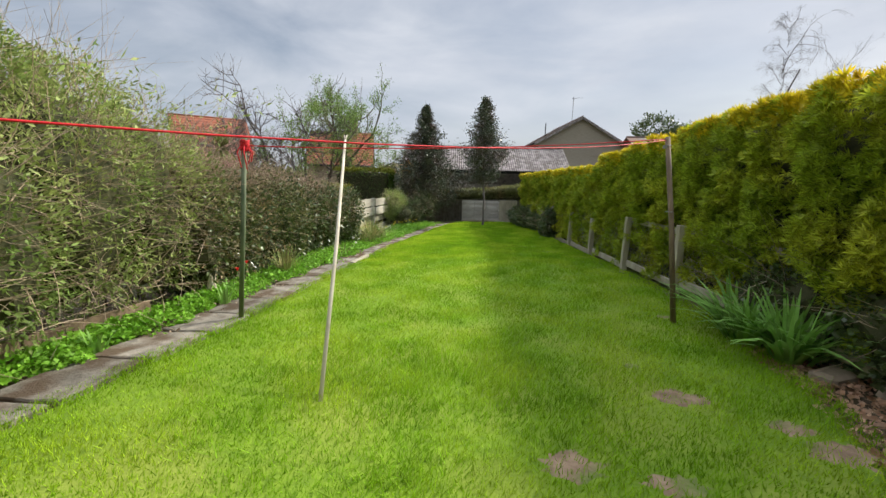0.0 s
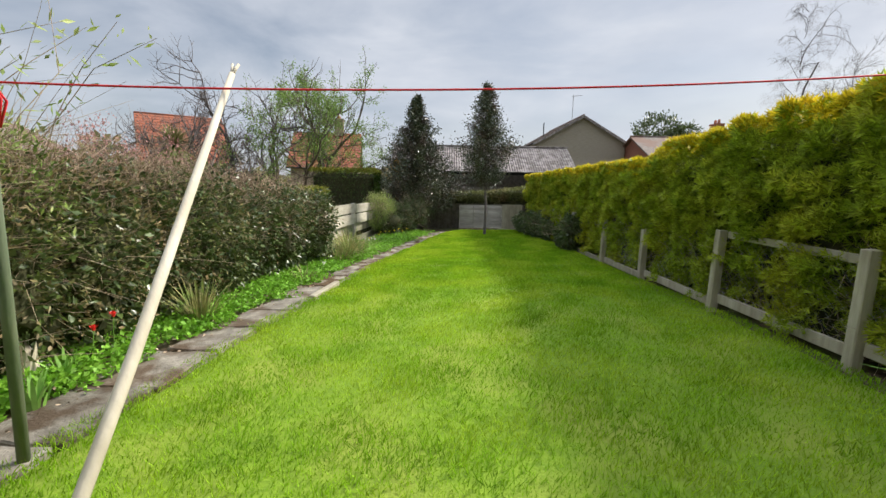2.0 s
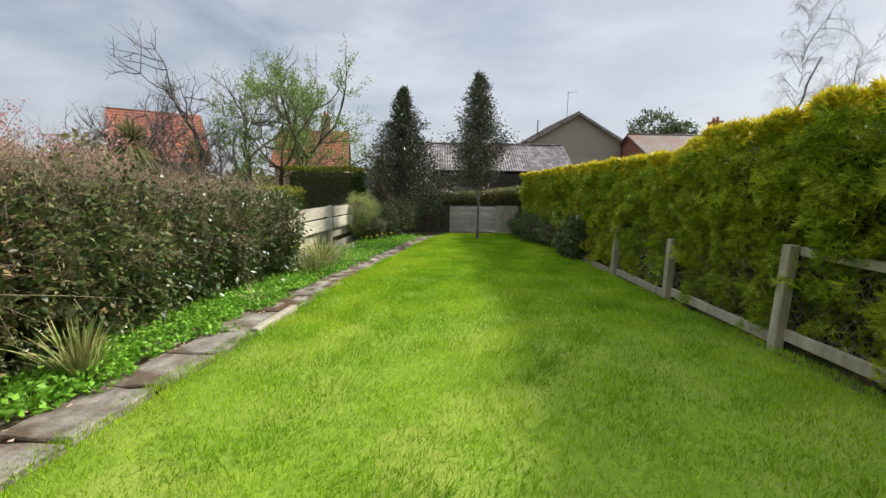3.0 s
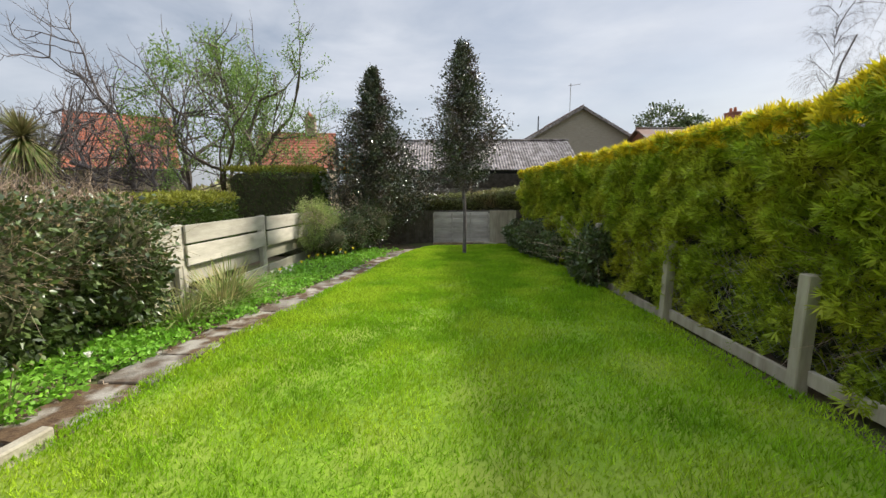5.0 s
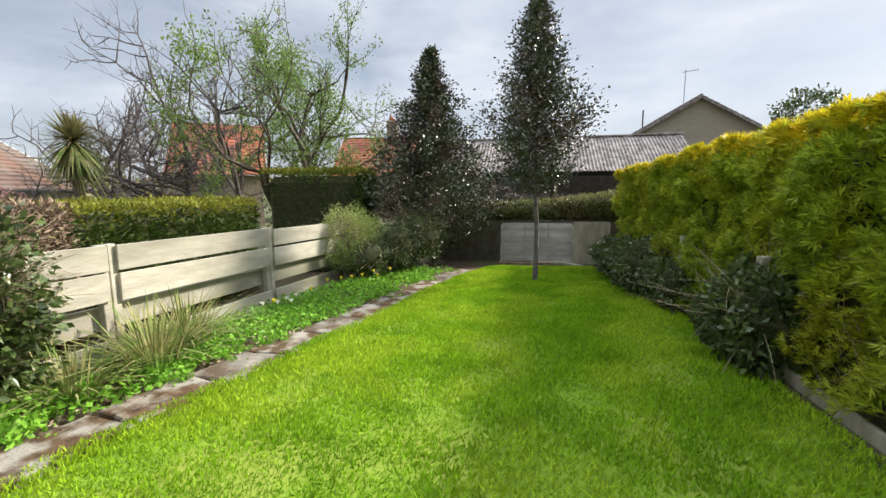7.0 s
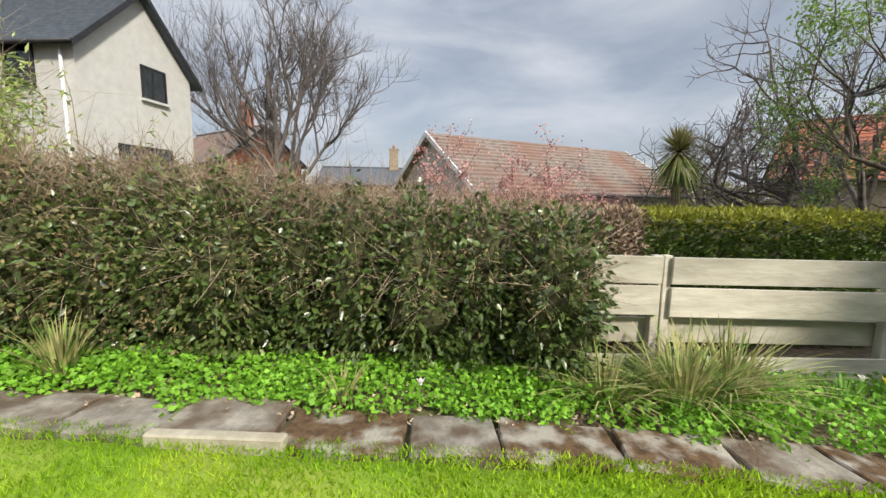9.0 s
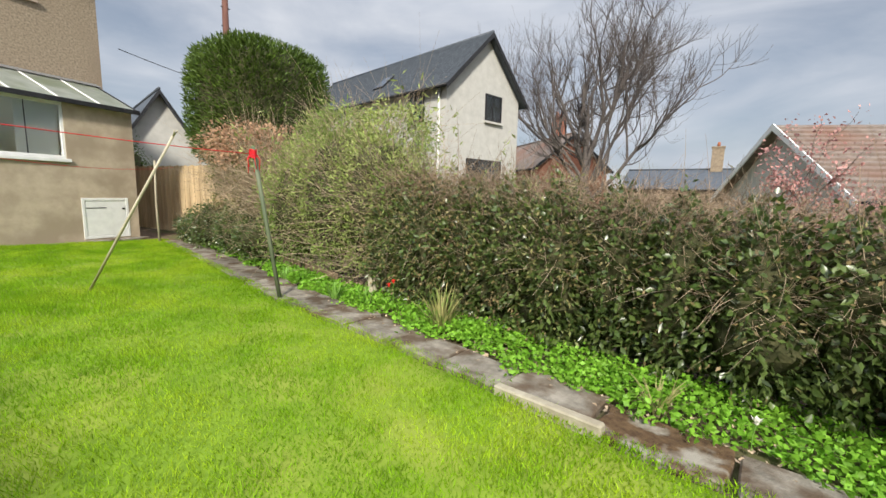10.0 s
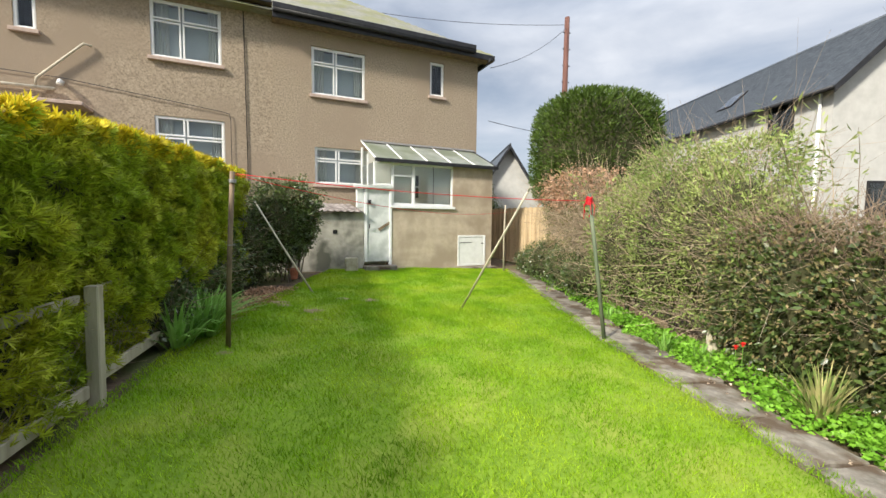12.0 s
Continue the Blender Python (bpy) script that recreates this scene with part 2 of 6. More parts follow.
    darkpanel=mat("dark_fence", (0.09, 0.08, 0.065), (0.17, 0.15, 0.125), 5, 0.9, 0.4),
    stone=mat("sandstone", (0.22, 0.17, 0.12), (0.35, 0.28, 0.2), 6, 0.9, 0.6),
    poleb=mat("creosoted_pole", (0.1, 0.045, 0.035), (0.17, 0.08, 0.06), 8, 0.8, 0.4, stretch=(1, 1, 0.1)),
    terracotta=mat("terracotta", (0.3, 0.1, 0.05), (0.42, 0.16, 0.09), 9, 0.85, 0.3),
    yellow=mat("yellow_petal", (0.8, 0.65, 0.03), (0.9, 0.75, 0.08), 9, 0.5, 0, island=0.1, trans=0.3),
    petal_white=mat("white_petal", (0.8, 0.78, 0.7), (0.9, 0.88, 0.8), 9, 0.5, 0, trans=0.3),
    petal_red=mat("red_petal", (0.7, 0.02, 0.02), (0.85, 0.05, 0.04), 9, 0.5, 0, trans=0.3),
    sheet=mat("milky_roof_sheet", (0.5, 0.53, 0.47), (0.66, 0.68, 0.62), 3, 0.45, 0.1, c=(0.42, 0.46, 0.34), cscale=1.0, trans=0.65),
    dirt=mat("worn_earth", (0.2, 0.13, 0.08), (0.38, 0.27, 0.17), 9, 0.95, 0.8, c=(0.16, 0.2, 0.05), cscale=4),
    glass=glass_mat("window_glass"),
    frosted=glass_mat("milky_glass", (0.85, 0.9, 0.87), 0.35),
)


# ---- shape helpers ----
def finish(name, me, material, parent=None, label="", smooth=False):
    me.materials.append(M[material])
    if smooth:
        me.shade_smooth()
    ob = new(name, me)
    if parent is not None:
        ob.parent = parent
    if label:
        ob["label"] = label
    return ob


def part(name, bm, material, parent=None, label="", smooth=False):
    me = bpy.data.meshes.new(name)
    bm.to_mesh(me)
    bm.free()
    return finish(name, me, material, parent, label, smooth)


def raw(name, verts, faces, material, parent=None, label="", smooth=False):
    """A mesh from numpy arrays of vertices and equal-sided faces."""
    verts, faces = np.asarray(verts, np.float32), np.asarray(faces, np.int32)
    me = bpy.data.meshes.new(name)
    k = faces.shape[1]
    me.vertices.add(len(verts))
    me.vertices.foreach_set("co", verts.ravel())
    me.loops.add(faces.size)
    me.loops.foreach_set("vertex_index", faces.ravel())
    me.polygons.add(len(faces))
    me.polygons.foreach_set("loop_start", np.arange(0, faces.size, k, dtype=np.int32))
    me.update(calc_edges=True)
    return finish(name, me, material, parent, label, smooth)


def thing(name, at, label, category, group="", turn=0.0):
    """An empty at the base of a thing."""
    ob = new(name)
    ob.location, ob.rotation_euler = at, (0, 0, radians(turn))
    return tagged(ob, label, category, group)


def box(bm, x0, x1, y0, y1, z0, z1, bevel=0.0, m=None):
    r = bmesh.ops.create_cube(bm, size=1)
    bmesh.ops.transform(bm, verts=r["verts"], matrix=Matrix.Translation(((x0 + x1) / 2, (y0 + y1) / 2, (z0 + z1) / 2)) @ Matrix.Diagonal((x1 - x0, y1 - y0, z1 - z0, 1)))
    vs = r["verts"]
    if bevel:
        es = list({e for v in vs for e in v.link_edges})
        q = bmesh.ops.bevel(bm, geom=es, offset=bevel, segments=1, affect="EDGES")
        vs = q["verts"]
    if m is not None:
        bmesh.ops.transform(bm, verts=vs, matrix=m)
    return vs


def boxes(name, material, parent, rows, bevel=0.0, label=""):
    bm = bmesh.new()
    for r in rows:
        box(bm, *r, bevel=bevel)
    return part(name, bm, material, parent, label)


def tube(bm, pts, radii, sides=8, cap=True):
    """A tapering tube through points."""
    pts = [Vector(p) for p in pts]
    rings = []
    side = None
    for i, p in enumerate(pts):
        d = (pts[min(i + 1, len(pts) - 1)] - pts[max(i - 1, 0)]).normalized()
        if side is None:
            side = d.orthogonal().normalized()
        side = (side - d * side.dot(d)).normalized()
        up = d.cross(side)
        r = radii[i] if isinstance(radii, (list, tuple)) else radii
        rings.append([bm.verts.new(p + (side * math.cos(a) + up * math.sin(a)) * r) for a in (2 * math.pi * k / sides for k in range(sides))])
    for a, b in zip(rings, rings[1:]):
        for k in range(sides):
            bm.faces.new((a[k], a[(k + 1) % sides], b[(k + 1) % sides], b[k]))
    if cap:
        bm.faces.new(rings[0][::-1])
        bm.faces.new(rings[-1])


def prism(bm, outline, a, b, axis="y"):
    """A flat outline of (u, z) pushed from a to b along y (or x)."""
    mk = (lambda u, z, w: (u, w, z)) if axis == "y" else (lambda u, z, w: (w, u, z))
    v0 = [bm.verts.new(mk(u, z, a)) for u, z in outline]
    v1 = [bm.verts.new(mk(u, z, b)) for u, z in outline]
    n = len(outline)
    bm.faces.new(v0)
    bm.faces.new(v1[::-1])
    for i in range(n):
        bm.faces.new((v0[i], v1[i], v1[(i + 1) % n], v0[(i + 1) % n]))
    bmesh.ops.recalc_face_normals(bm, faces=bm.faces[:])


def leaf_mesh(centres, dirs, length, width, rng, droop=0.2, spread=0.7):
    """Many folded four-point leaves: arrays of vertices and faces."""
    n = len(centres)
    d = np.asarray(dirs, float) + rng.normal(0, spread, (n, 3))
    d /= np.linalg.norm(d, axis=1)[:, None] + 1e-9
    d[:, 2] -= droop
    s = np.cross(d, rng.normal(0, 1, (n, 3)))
    s /= np.linalg.norm(s, axis=1)[:, None] + 1e-9
    nn = np.cross(d, s)
    L = (length * rng.uniform(0.6, 1.3, n))[:, None]
    W = (width * rng.uniform(0.6, 1.3, n))[:, None]
    c = np.asarray(centres, float)
    v = np.stack([c, c + d * L * 0.45 + s * W * 0.5 + nn * W * 0.15, c + d * L, c + d * L * 0.45 - s * W * 0.5 + nn * W * 0.15], 1).reshape(-1, 3)
    f = np.arange(n * 4).reshape(n, 4)
    return v, np.concatenate([f[:, [0, 1, 2]], f[:, [0, 2, 3]]])


def spray_mesh(centres, dirs, length, width, rng, fingers=5):
    """Flat feathery sprays: each a fan of narrow fingers."""
    vs, fs, base = [], [], 0
    n = len(centres)
    d = np.asarray(dirs, float) + rng.normal(0, 0.45, (n, 3))
    d /= np.linalg.norm(d, axis=1)[:, None]
    s = np.cross(d, rng.normal(0, 1, (n, 3)))
    s /= np.linalg.norm(s, axis=1)[:, None]
    L = (length * rng.uniform(0.6, 1.35, n))[:, None]
    c = np.asarray(centres, float)
    for k in range(fingers):
        a = (k - (fingers - 1) / 2) / fingers * 2.0
        q = d * math.cos(a) + s * math.sin(a)
        side = np.cross(q, np.cross(d, s))
        root = c + d * L * 0.12 * abs(k - (fingers - 1) / 2)
        tip = root + q * L * (1 - 0.25 * abs(a))
        mid = root + q * L * 0.5
        w = L * width
        vs.append(np.stack([root, mid + side * w, tip, mid - side * w], 1).reshape(-1, 3))
        f = np.arange(n * 4).reshape(n, 4) + base
        fs.append(f)
        base += n * 4
    v = np.concatenate(vs)
    f = np.concatenate(fs)
    return v, np.concatenate([f[:, [0, 1, 2]], f[:, [0, 2, 3]]])


def twig_mesh(starts, dirs, length, radius, rng, bend=0.25, segs=3):
    """Many thin bent three-sided twigs."""
    n = len(starts)
    d = np.asarray(dirs, float)
    d = d / (np.linalg.norm(d, axis=1)[:, None] + 1e-9)
    s = np.cross(d, rng.normal(0, 1, (n, 3)))
    s /= np.linalg.norm(s, axis=1)[:, None] + 1e-9
    t = np.cross(d, s)
    L = np.broadcast_to(np.asarray(length, float), (n,))[:, None] * rng.uniform(0.6, 1.3, (n, 1))
    p = np.asarray(starts, float)
    bendv = rng.normal(0, bend, (n, 3))
    rings = []
    for i in range(segs + 1):
        u = i / segs
        c = p + d * L * u + bendv * L * u * u
        r = np.broadcast_to(np.asarray(radius, float), (n,))[:, None] * (1 - 0.75 * u)
        rings.append([c + r * (s * math.cos(a) + t * math.sin(a)) for a in (0, 2.09, 4.19)])
    v = np.stack([q for ring in rings for q in ring], 1).reshape(-1, 3)
    base = (np.arange(n) * 3 * (segs + 1))[:, None]
    f = []
    for i in range(segs):
        for k in range(3):
            f.append(base + np.array([i * 3 + k, i * 3 + (k + 1) % 3, (i + 1) * 3 + (k + 1) % 3, (i + 1) * 3 + k]))
    return v, np.concatenate(f)


def ellipsoid_points(n, centre, radii, rng, shell=0.6):
    """Points towards the outside of an uneven ellipsoid, and outward ways."""
    q = rng.normal(0, 1, (n, 3))
    q /= np.linalg.norm(q, axis=1)[:, None]
    r = rng.uniform(shell, 1.0, n) ** 0.7
    wob = 1 + 0.12 * np.sin(q[:, 0] * 7 + q[:, 2] * 5) + 0.1 * np.sin(q[:, 1] * 9 + 1.3 + centre[1]) + 0.1 * np.sin(q[:, 2] * 17 + q[:, 0] * 13) * np.sin(q[:, 1] * 15 + 2)
    return np.asarray(centre) + q * np.asarray(radii) * (r * wob)[:, None], q


def grow(start, direction, length, radius, depth, rng, out, split=3, droop=0.0, spread=0.5, shrink=0.72, up=0.15, thin=0.62):
    """Branches, as (points, radii), added to out; returns nothing."""
    d = np.array(direction, float)
    d /= np.linalg.norm(d)
    pts, p = [np.array(start, float)], np.array(start, float)
    n = 4
    for i in range(n):
        d = d + rng.normal(0, 0.13, 3) + np.array([0, 0, up - droop]) * 0.5
        d /= np.linalg.norm(d)
        p = p + d * length / n
        pts.append(p.copy())
    out.append((pts, [radius * (1 - 0.45 * i / n) for i in range(n + 1)], depth))
    if depth <= 0:
        return
    for k in range(split):
        i = n if k == 0 else int(rng.integers(1, n + 1))
        q = d + rng.normal(0, spread, 3)
        grow(pts[i], q, length * shrink * rng.uniform(0.75, 1.15), radius * (thin if k else thin + 0.08), depth - 1, rng, out, split, droop, spread, shrink, up, thin)


def wood(name, branches, material, parent, label=""):
    """One mesh of all branches: round near the trunk, three-sided further out."""
    vs, fs, base = [], [], 0
    for pts, rad, depth in branches:
        sides = 7 if rad[0] > 0.04 else (4 if rad[0] > 0.012 else 3)
        P = np.array(pts)
        d = np.gradient(P, axis=0)
        d /= np.linalg.norm(d, axis=1)[:, None]
        s = np.cross(d, np.array([0.31, 0.87, 0.21]))
        s /= np.linalg.norm(s, axis=1)[:, None]
        t = np.cross(d, s)
        a = np.arange(sides) * 2 * math.pi / sides
        ring = P[:, None, :] + np.array(rad)[:, None, None] * (s[:, None, :] * np.cos(a)[None, :, None] + t[:, None, :] * np.sin(a)[None, :, None])
        vs.append(ring.reshape(-1, 3))
        m = len(P)
        for i in range(m - 1):
            for k in range(sides):
                fs.append((base + i * sides + k, base + i * sides + (k + 1) % sides, base + (i + 1) * sides + (k + 1) % sides, base + (i + 1) * sides + k))
        base += m * sides
    return raw(name, np.concatenate(vs), fs, material, parent, label, smooth=True)


def fall(y):
    """How far the far half of the garden lies below the even slope."""
    return np.interp(y, [5.5, 9, 11, 14, 18], [0, 0.1, 0.14, 0.17, 0.2])


def G(x, y):
    """Height of the gently sloping garden ground."""
    return float(0.03 * x - 0.015 * y + (0.02 * (4 - y) if y < 4 else 0.0) - fall(y))


EDGE_Y = [-3.0, 1.6, 4.0, 7.0, 8.6, 10.0, 11.5, 13.5, 15.8, 16.8, 17.8]
EDGE_X = [-4.0, -3.12, -2.68, -2.33, -2.1, -1.95, -1.65, -1.2, -0.72, -0.46, 0.0]


def edge(y):
    """The lawn's edge along the path."""
    return float(np.interp(y, EDGE_Y, EDGE_X))


def hedge_front(y):
    """The far side of the strip of ground cover beyond the path."""
    return edge(y) - 0.5 - float(np.interp(y, [0, 4, 7, 10, 14], [0.2, 0.35, 0.55, 0.75, 1.1]))


# ---- ground, lawn, path ----
def make_ground():
    bm = bmesh.new()
    xs = [-900, -300, -120, -60, -35, -22, -16] + [round(-12 + 0.8 * i, 2) for i in range(28)] + [14, 20, 35, 60, 120, 300, 900]
    ys = [-900, -300, -120, -60, -30, -20, -14] + [round(-10 + 0.8 * i, 2) for i in range(40)] + [26, 32, 45, 70, 130, 300, 900]
    grid = []
    for y in ys:
        row = []
        for x in xs:
            cx, cy = max(-12, min(10, x)), max(-8, min(22, y))
            z = G(cx, cy) - 0.02 + (0.03 * noise.noise((x * 0.7, y * 0.7, 0)) if abs(x) < 14 else 0)
            if -4.2 < x < 3.2 and -3.5 < y < 18.5:
                z -= 0.03
            row.append(bm.verts.new((x, y, z)))
        grid.append(row)
    for a, b in zip(grid, grid[1:]):
        for i in range(len(xs) - 1):
            bm.faces.new((a[i], a[i + 1], b[i + 1], b[i]))
    g = part("ground", bm, "soil", label="bare dark garden soil with thin weeds", smooth=True)
    g.data.materials.append(M["field"])
    for p in g.data.polygons:
        c = p.center
        if abs(c[0]) > 13 or c[1] > 20 or c[1] < -9:
            p.material_index = 1
    tagged(g, category="ground", kind="structure")


def lawn_right(y):
    return float(np.interp(y, [-3, -1.2, 1.2, 2.2, 3.8, 6, 14, 16, 17.8], [0.9, 1.5, 2.1, 2.42, 2.75, 2.86, 2.75, 2.55, 2.2]))


BARE = [(0.43, 1.46, 0.14), (0.93, 1.32, 0.1), (1.38, 2.2, 0.15), (1.87, 1.84, 0.13), (1.96, 1.6, 0.14), (1.28, 2.74, 0.06), (2.2, 4.08, 0.1)]


def make_lawn():
    ys = np.arange(-2.6, 17.9, 0.2)
    n = 26
    v, f = [], []
    for j, y in enumerate(ys):
        a, b = edge(y), lawn_right(y)
        a += 0.05 * noise.noise((0, y * 2.1, 3))
        for i in range(n + 1):
            u = i / n
            x = a + (b - a) * u
            z = G(x, y) + 0.012 + 0.012 * noise.noise((x * 1.7, y * 1.7, 1)) - (0.05 if i in (0, n) or j in (0, len(ys) - 1) else 0)
            v.append((x, y, z))
    for j in range(len(ys) - 1):
        for i in range(n):
            k = j * (n + 1) + i
            f.append((k, k + 1, k + n + 2, k + n + 1))
    g = raw("lawn", v, f, "turf", smooth=True)
    tagged(g, "mown bright green lawn with worn bare patches", "lawn", kind="structure")
    rng = np.random.default_rng(5)
    N = 430000
    y = -2.6 + 20.4 * rng.uniform(0, 1, N) ** 1.15
    a, b = np.interp(y, EDGE_Y, EDGE_X), np.array([lawn_right(q) for q in np.linspace(-3, 18, 400)])
    b = np.interp(y, np.linspace(-3, 18, 400), b)
    u = rng.uniform(-0.02, 1.01, N)
    x = a + (b - a) * u
    keep = np.ones(N, bool)
    for cx, cy, r in BARE:
        keep &= (((x - cx) / 1.5) ** 2 + (y - cy) ** 2 > (r * rng.uniform(0.55, 1.15, N)) ** 2) | (rng.uniform(0, 1, N) < 0.3)
    x, y = x[keep], y[keep]
    n = len(x)
    lump = 0.5 + 0.5 * np.sin(x * 5.1 + 1.7 * np.sin(y * 2.3)) * np.sin(y * 4.3 + 1.4 * np.sin(x * 3.1))
    coarse = np.exp(-(((x + 0.1) / 1.4) ** 2 + ((y - 2.5) / 0.7) ** 2)) * (0.4 + 0.6 * lump)
    h = (0.026 + 0.024 * lump + 0.06 * coarse * rng.uniform(0.2, 1, n)) * rng.uniform(0.6, 1.35, n)
    z = 0.03 * x - 0.015 * y + np.where(y < 4, 0.02 * (4 - y), 0) - fall(y) + 0.008
    base = np.stack([x, y, z], 1)
    ang = rng.uniform(0, 2 * np.pi, n)
    w = 0.0035 + 0.0012 * np.clip(y - 7, 0, 20)
    s = np.stack([np.cos(ang), np.sin(ang), np.zeros(n)], 1) * w[:, None]
    lean = np.stack([rng.normal(0.15, 0.45, n), rng.normal(0.1, 0.45, n), np.ones(n)], 1) * h[:, None]
    v = np.stack([base - s, base + s, base + lean], 1).reshape(-1, 3)
    f = np.arange(n * 3).reshape(n, 3)
    tagged(raw("grass", v, f, "blade"), "short bright green grass blades", "grass", kind="stuff")
    tufts = [(rng.uniform(-2.2, 2.4), rng.uniform(0.8, 5.2), rng.uniform(0.08, 0.25)) for k in range(26)] + [(rng.uniform(-1.6, 2.6), rng.uniform(5, 16), rng.uniform(0.05, 0.14)) for k in range(40)]
    P = []
    for cx, cy, r in tufts:
        if cx > edge(cy) + 0.2 and cx < lawn_right(cy) - 0.2:
            k = int(170 * r / 0.15)
            P.append(np.stack([rng.normal(cx, r * 1.3, k), rng.normal(cy, r * 0.9, k)], 1))
    P = np.concatenate(P)
    n = len(P)
    base = np.stack([P[:, 0], P[:, 1], 0.03 * P[:, 0] - 0.015 * P[:, 1] + np.where(P[:, 1] < 4, 0.02 * (4 - P[:, 1]), 0) - fall(P[:, 1]) + 0.008], 1)
    ang = rng.uniform(0, 2 * np.pi, n)
    s = np.stack([np.cos(ang), np.sin(ang), np.zeros(n)], 1) * 0.004
    lean = np.stack([rng.normal(0.1, 0.5, n), rng.normal(0, 0.5, n), np.ones(n)], 1) * rng.uniform(0.04, 0.095, (n, 1))
    v = np.stack([base - s, base + s, base + lean], 1).reshape(-1, 3)
    tagged(raw("coarse_grass", v, np.arange(n * 3).reshape(n, 3), "grass_dark"), "darker tufts of coarse grass in the lawn", "grass", kind="stuff")
    for cx, cy, r in BARE:
        bm = bmesh.new()
        c = bm.verts.new((cx, cy, G(cx, cy) + 0.026))
        ring = [bm.verts.new((cx + 1.5 * r * q * math.cos(t), cy + r * q * math.sin(t), G(cx + 1.5 * r * q * math.cos(t), cy + r * q * math.sin(t)) + 0.006)) for t, q in ((k * math.pi / 12, 1 + 0.75 * noise.noise((cx * 3 + math.cos(k), cy + math.sin(k), k * 0.4))) for k in range(24))]
        for k in range(24):
            bm.faces.new((c, ring[k], ring[(k + 1) % 24]))
        tagged(part("bare_patch", bm, "dirt", smooth=True), "worn patch of bare brown soil in the lawn", "bare soil", "bare patches in the lawn", kind="stuff")


def make_path():
    p = new("garden_path")
    tagged(p, "narrow garden path of worn paving slabs beside the lawn", "path", kind="structure")
    ys = [-2.3, -1.55, -0.8, -0.1, 0.6, 1.35, 2.05, 2.8, 3.5, 4.15, 4.85, 5.55, 6.25, 6.92, 7.6, 8.36, 9.2, 9.84, 10.64, 11.35, 12.0, 12.7, 13.4, 14.1, 14.75, 15.4, 16.05, 16.7, 17.3]
    rng = random.Random(4)
    for y0, y1 in zip(ys, ys[1:]):
        gap = 0.02 + rng.random() * 0.02
        near = 0.03 if y0 < 5 else 0.0
        w = 0.5 if y0 > 5 else 0.62
        kerbed = 0.09 if 7.5 < y0 < 8 else 0.0
        bm = bmesh.new()
        rows = []
        for k in range(4):
            y = y0 + gap + (y1 - y0 - gap) * k / 3
            e = edge(y) - kerbed + near
            rows.append([(e - w * q + rng.uniform(-0.028, 0.028), y + rng.uniform(-0.022, 0.022) + (0.05 * q)) for q in (0, 0.34, 0.67, 1)])
        top = [[bm.verts.new((x, y, G(x, y) + 0.022 + rng.uniform(-0.004, 0.006))) for x, y in r] for r in rows]
        low = [[bm.verts.new((x, y, G(x, y) - 0.05)) for x, y in r] for r in rows]
        for i in range(3):
            for j in range(3):
                bm.faces.new((top[i][j], top[i + 1][j], top[i + 1][j + 1], top[i][j + 1]))
            bm.faces.new((top[i][0], low[i][0], low[i + 1][0], top[i + 1][0]))
            bm.faces.new((top[i][3], top[i + 1][3], low[i + 1][3], low[i][3]))
            bm.faces.new((top[0][i], top[0][i + 1], low[0][i + 1], low[0][i]))
            bm.faces.new((top[3][i], low[3][i], low[3][i + 1], top[3][i + 1]))
        bmesh.ops.recalc_face_normals(bm, faces=bm.faces[:])
        es = [e for e in bm.edges if len(e.link_faces) == 2 and e.calc_face_angle(0) > 1]
        bmesh.ops.bevel(bm, geom=es, offset=0.012, segments=1, affect="EDGES")
        if y0 > 8.3 and rng.random() < 0.7:
            part("paving_slab", bm, "mossy", p, "paving slab grown over with brown moss")
        else:
            part("paving_slab", bm, "slab", p)
    for y0, y1 in ((7.6, 8.5),):
        a, b = edge(y0), edge(y1)
        bm = bmesh.new()
        ang = math.atan2(b - a, y1 - y0)
        box(bm, -0.045, 0.045, 0, y1 - y0, -0.08, 0.05, 0.012, Matrix.Translation((a - 0.02, y0, G(a, y0))) @ Matrix.Rotation(-ang, 4, "Z"))
        part("edging_kerb", bm, "kerb", p, "pale concrete edging kerb")


# ---- boundary on the hedge side ----
def hedge_top(y):
    return float(np.interp(y, [0, 2.7, 4.6, 6.2, 8.2, 8.9, 12, 14.7, 19], [2.42, 2.39, 2.3, 2.15, 1.98, 1.83, 1.8, 1.75, 1.67]))


def face_x(y, z):
    """The near face of the tall hedge: full above, thinner beneath."""
    low = float(np.interp(z, [0.0, 0.5, 0.8, 1.25], [0.1, 0.06, -0.02, -0.05]))
    k = float(np.interp(y, [0, 9.5, 12, 13], [1.0, 1.0, 0.35, 0.0]))
    seam = 0.12 * abs(math.cos(y * 4.6 + 0.5 * math.sin(y * 1.7) + 0.3 * math.sin(z * 2.3))) ** 6
    return 2.94 + low * k + seam + 0.15 * noise.noise((y * 1.3, z * 1.6, 2)) + 0.2 * noise.noise((y * 3.4, z * 4.4, 7))


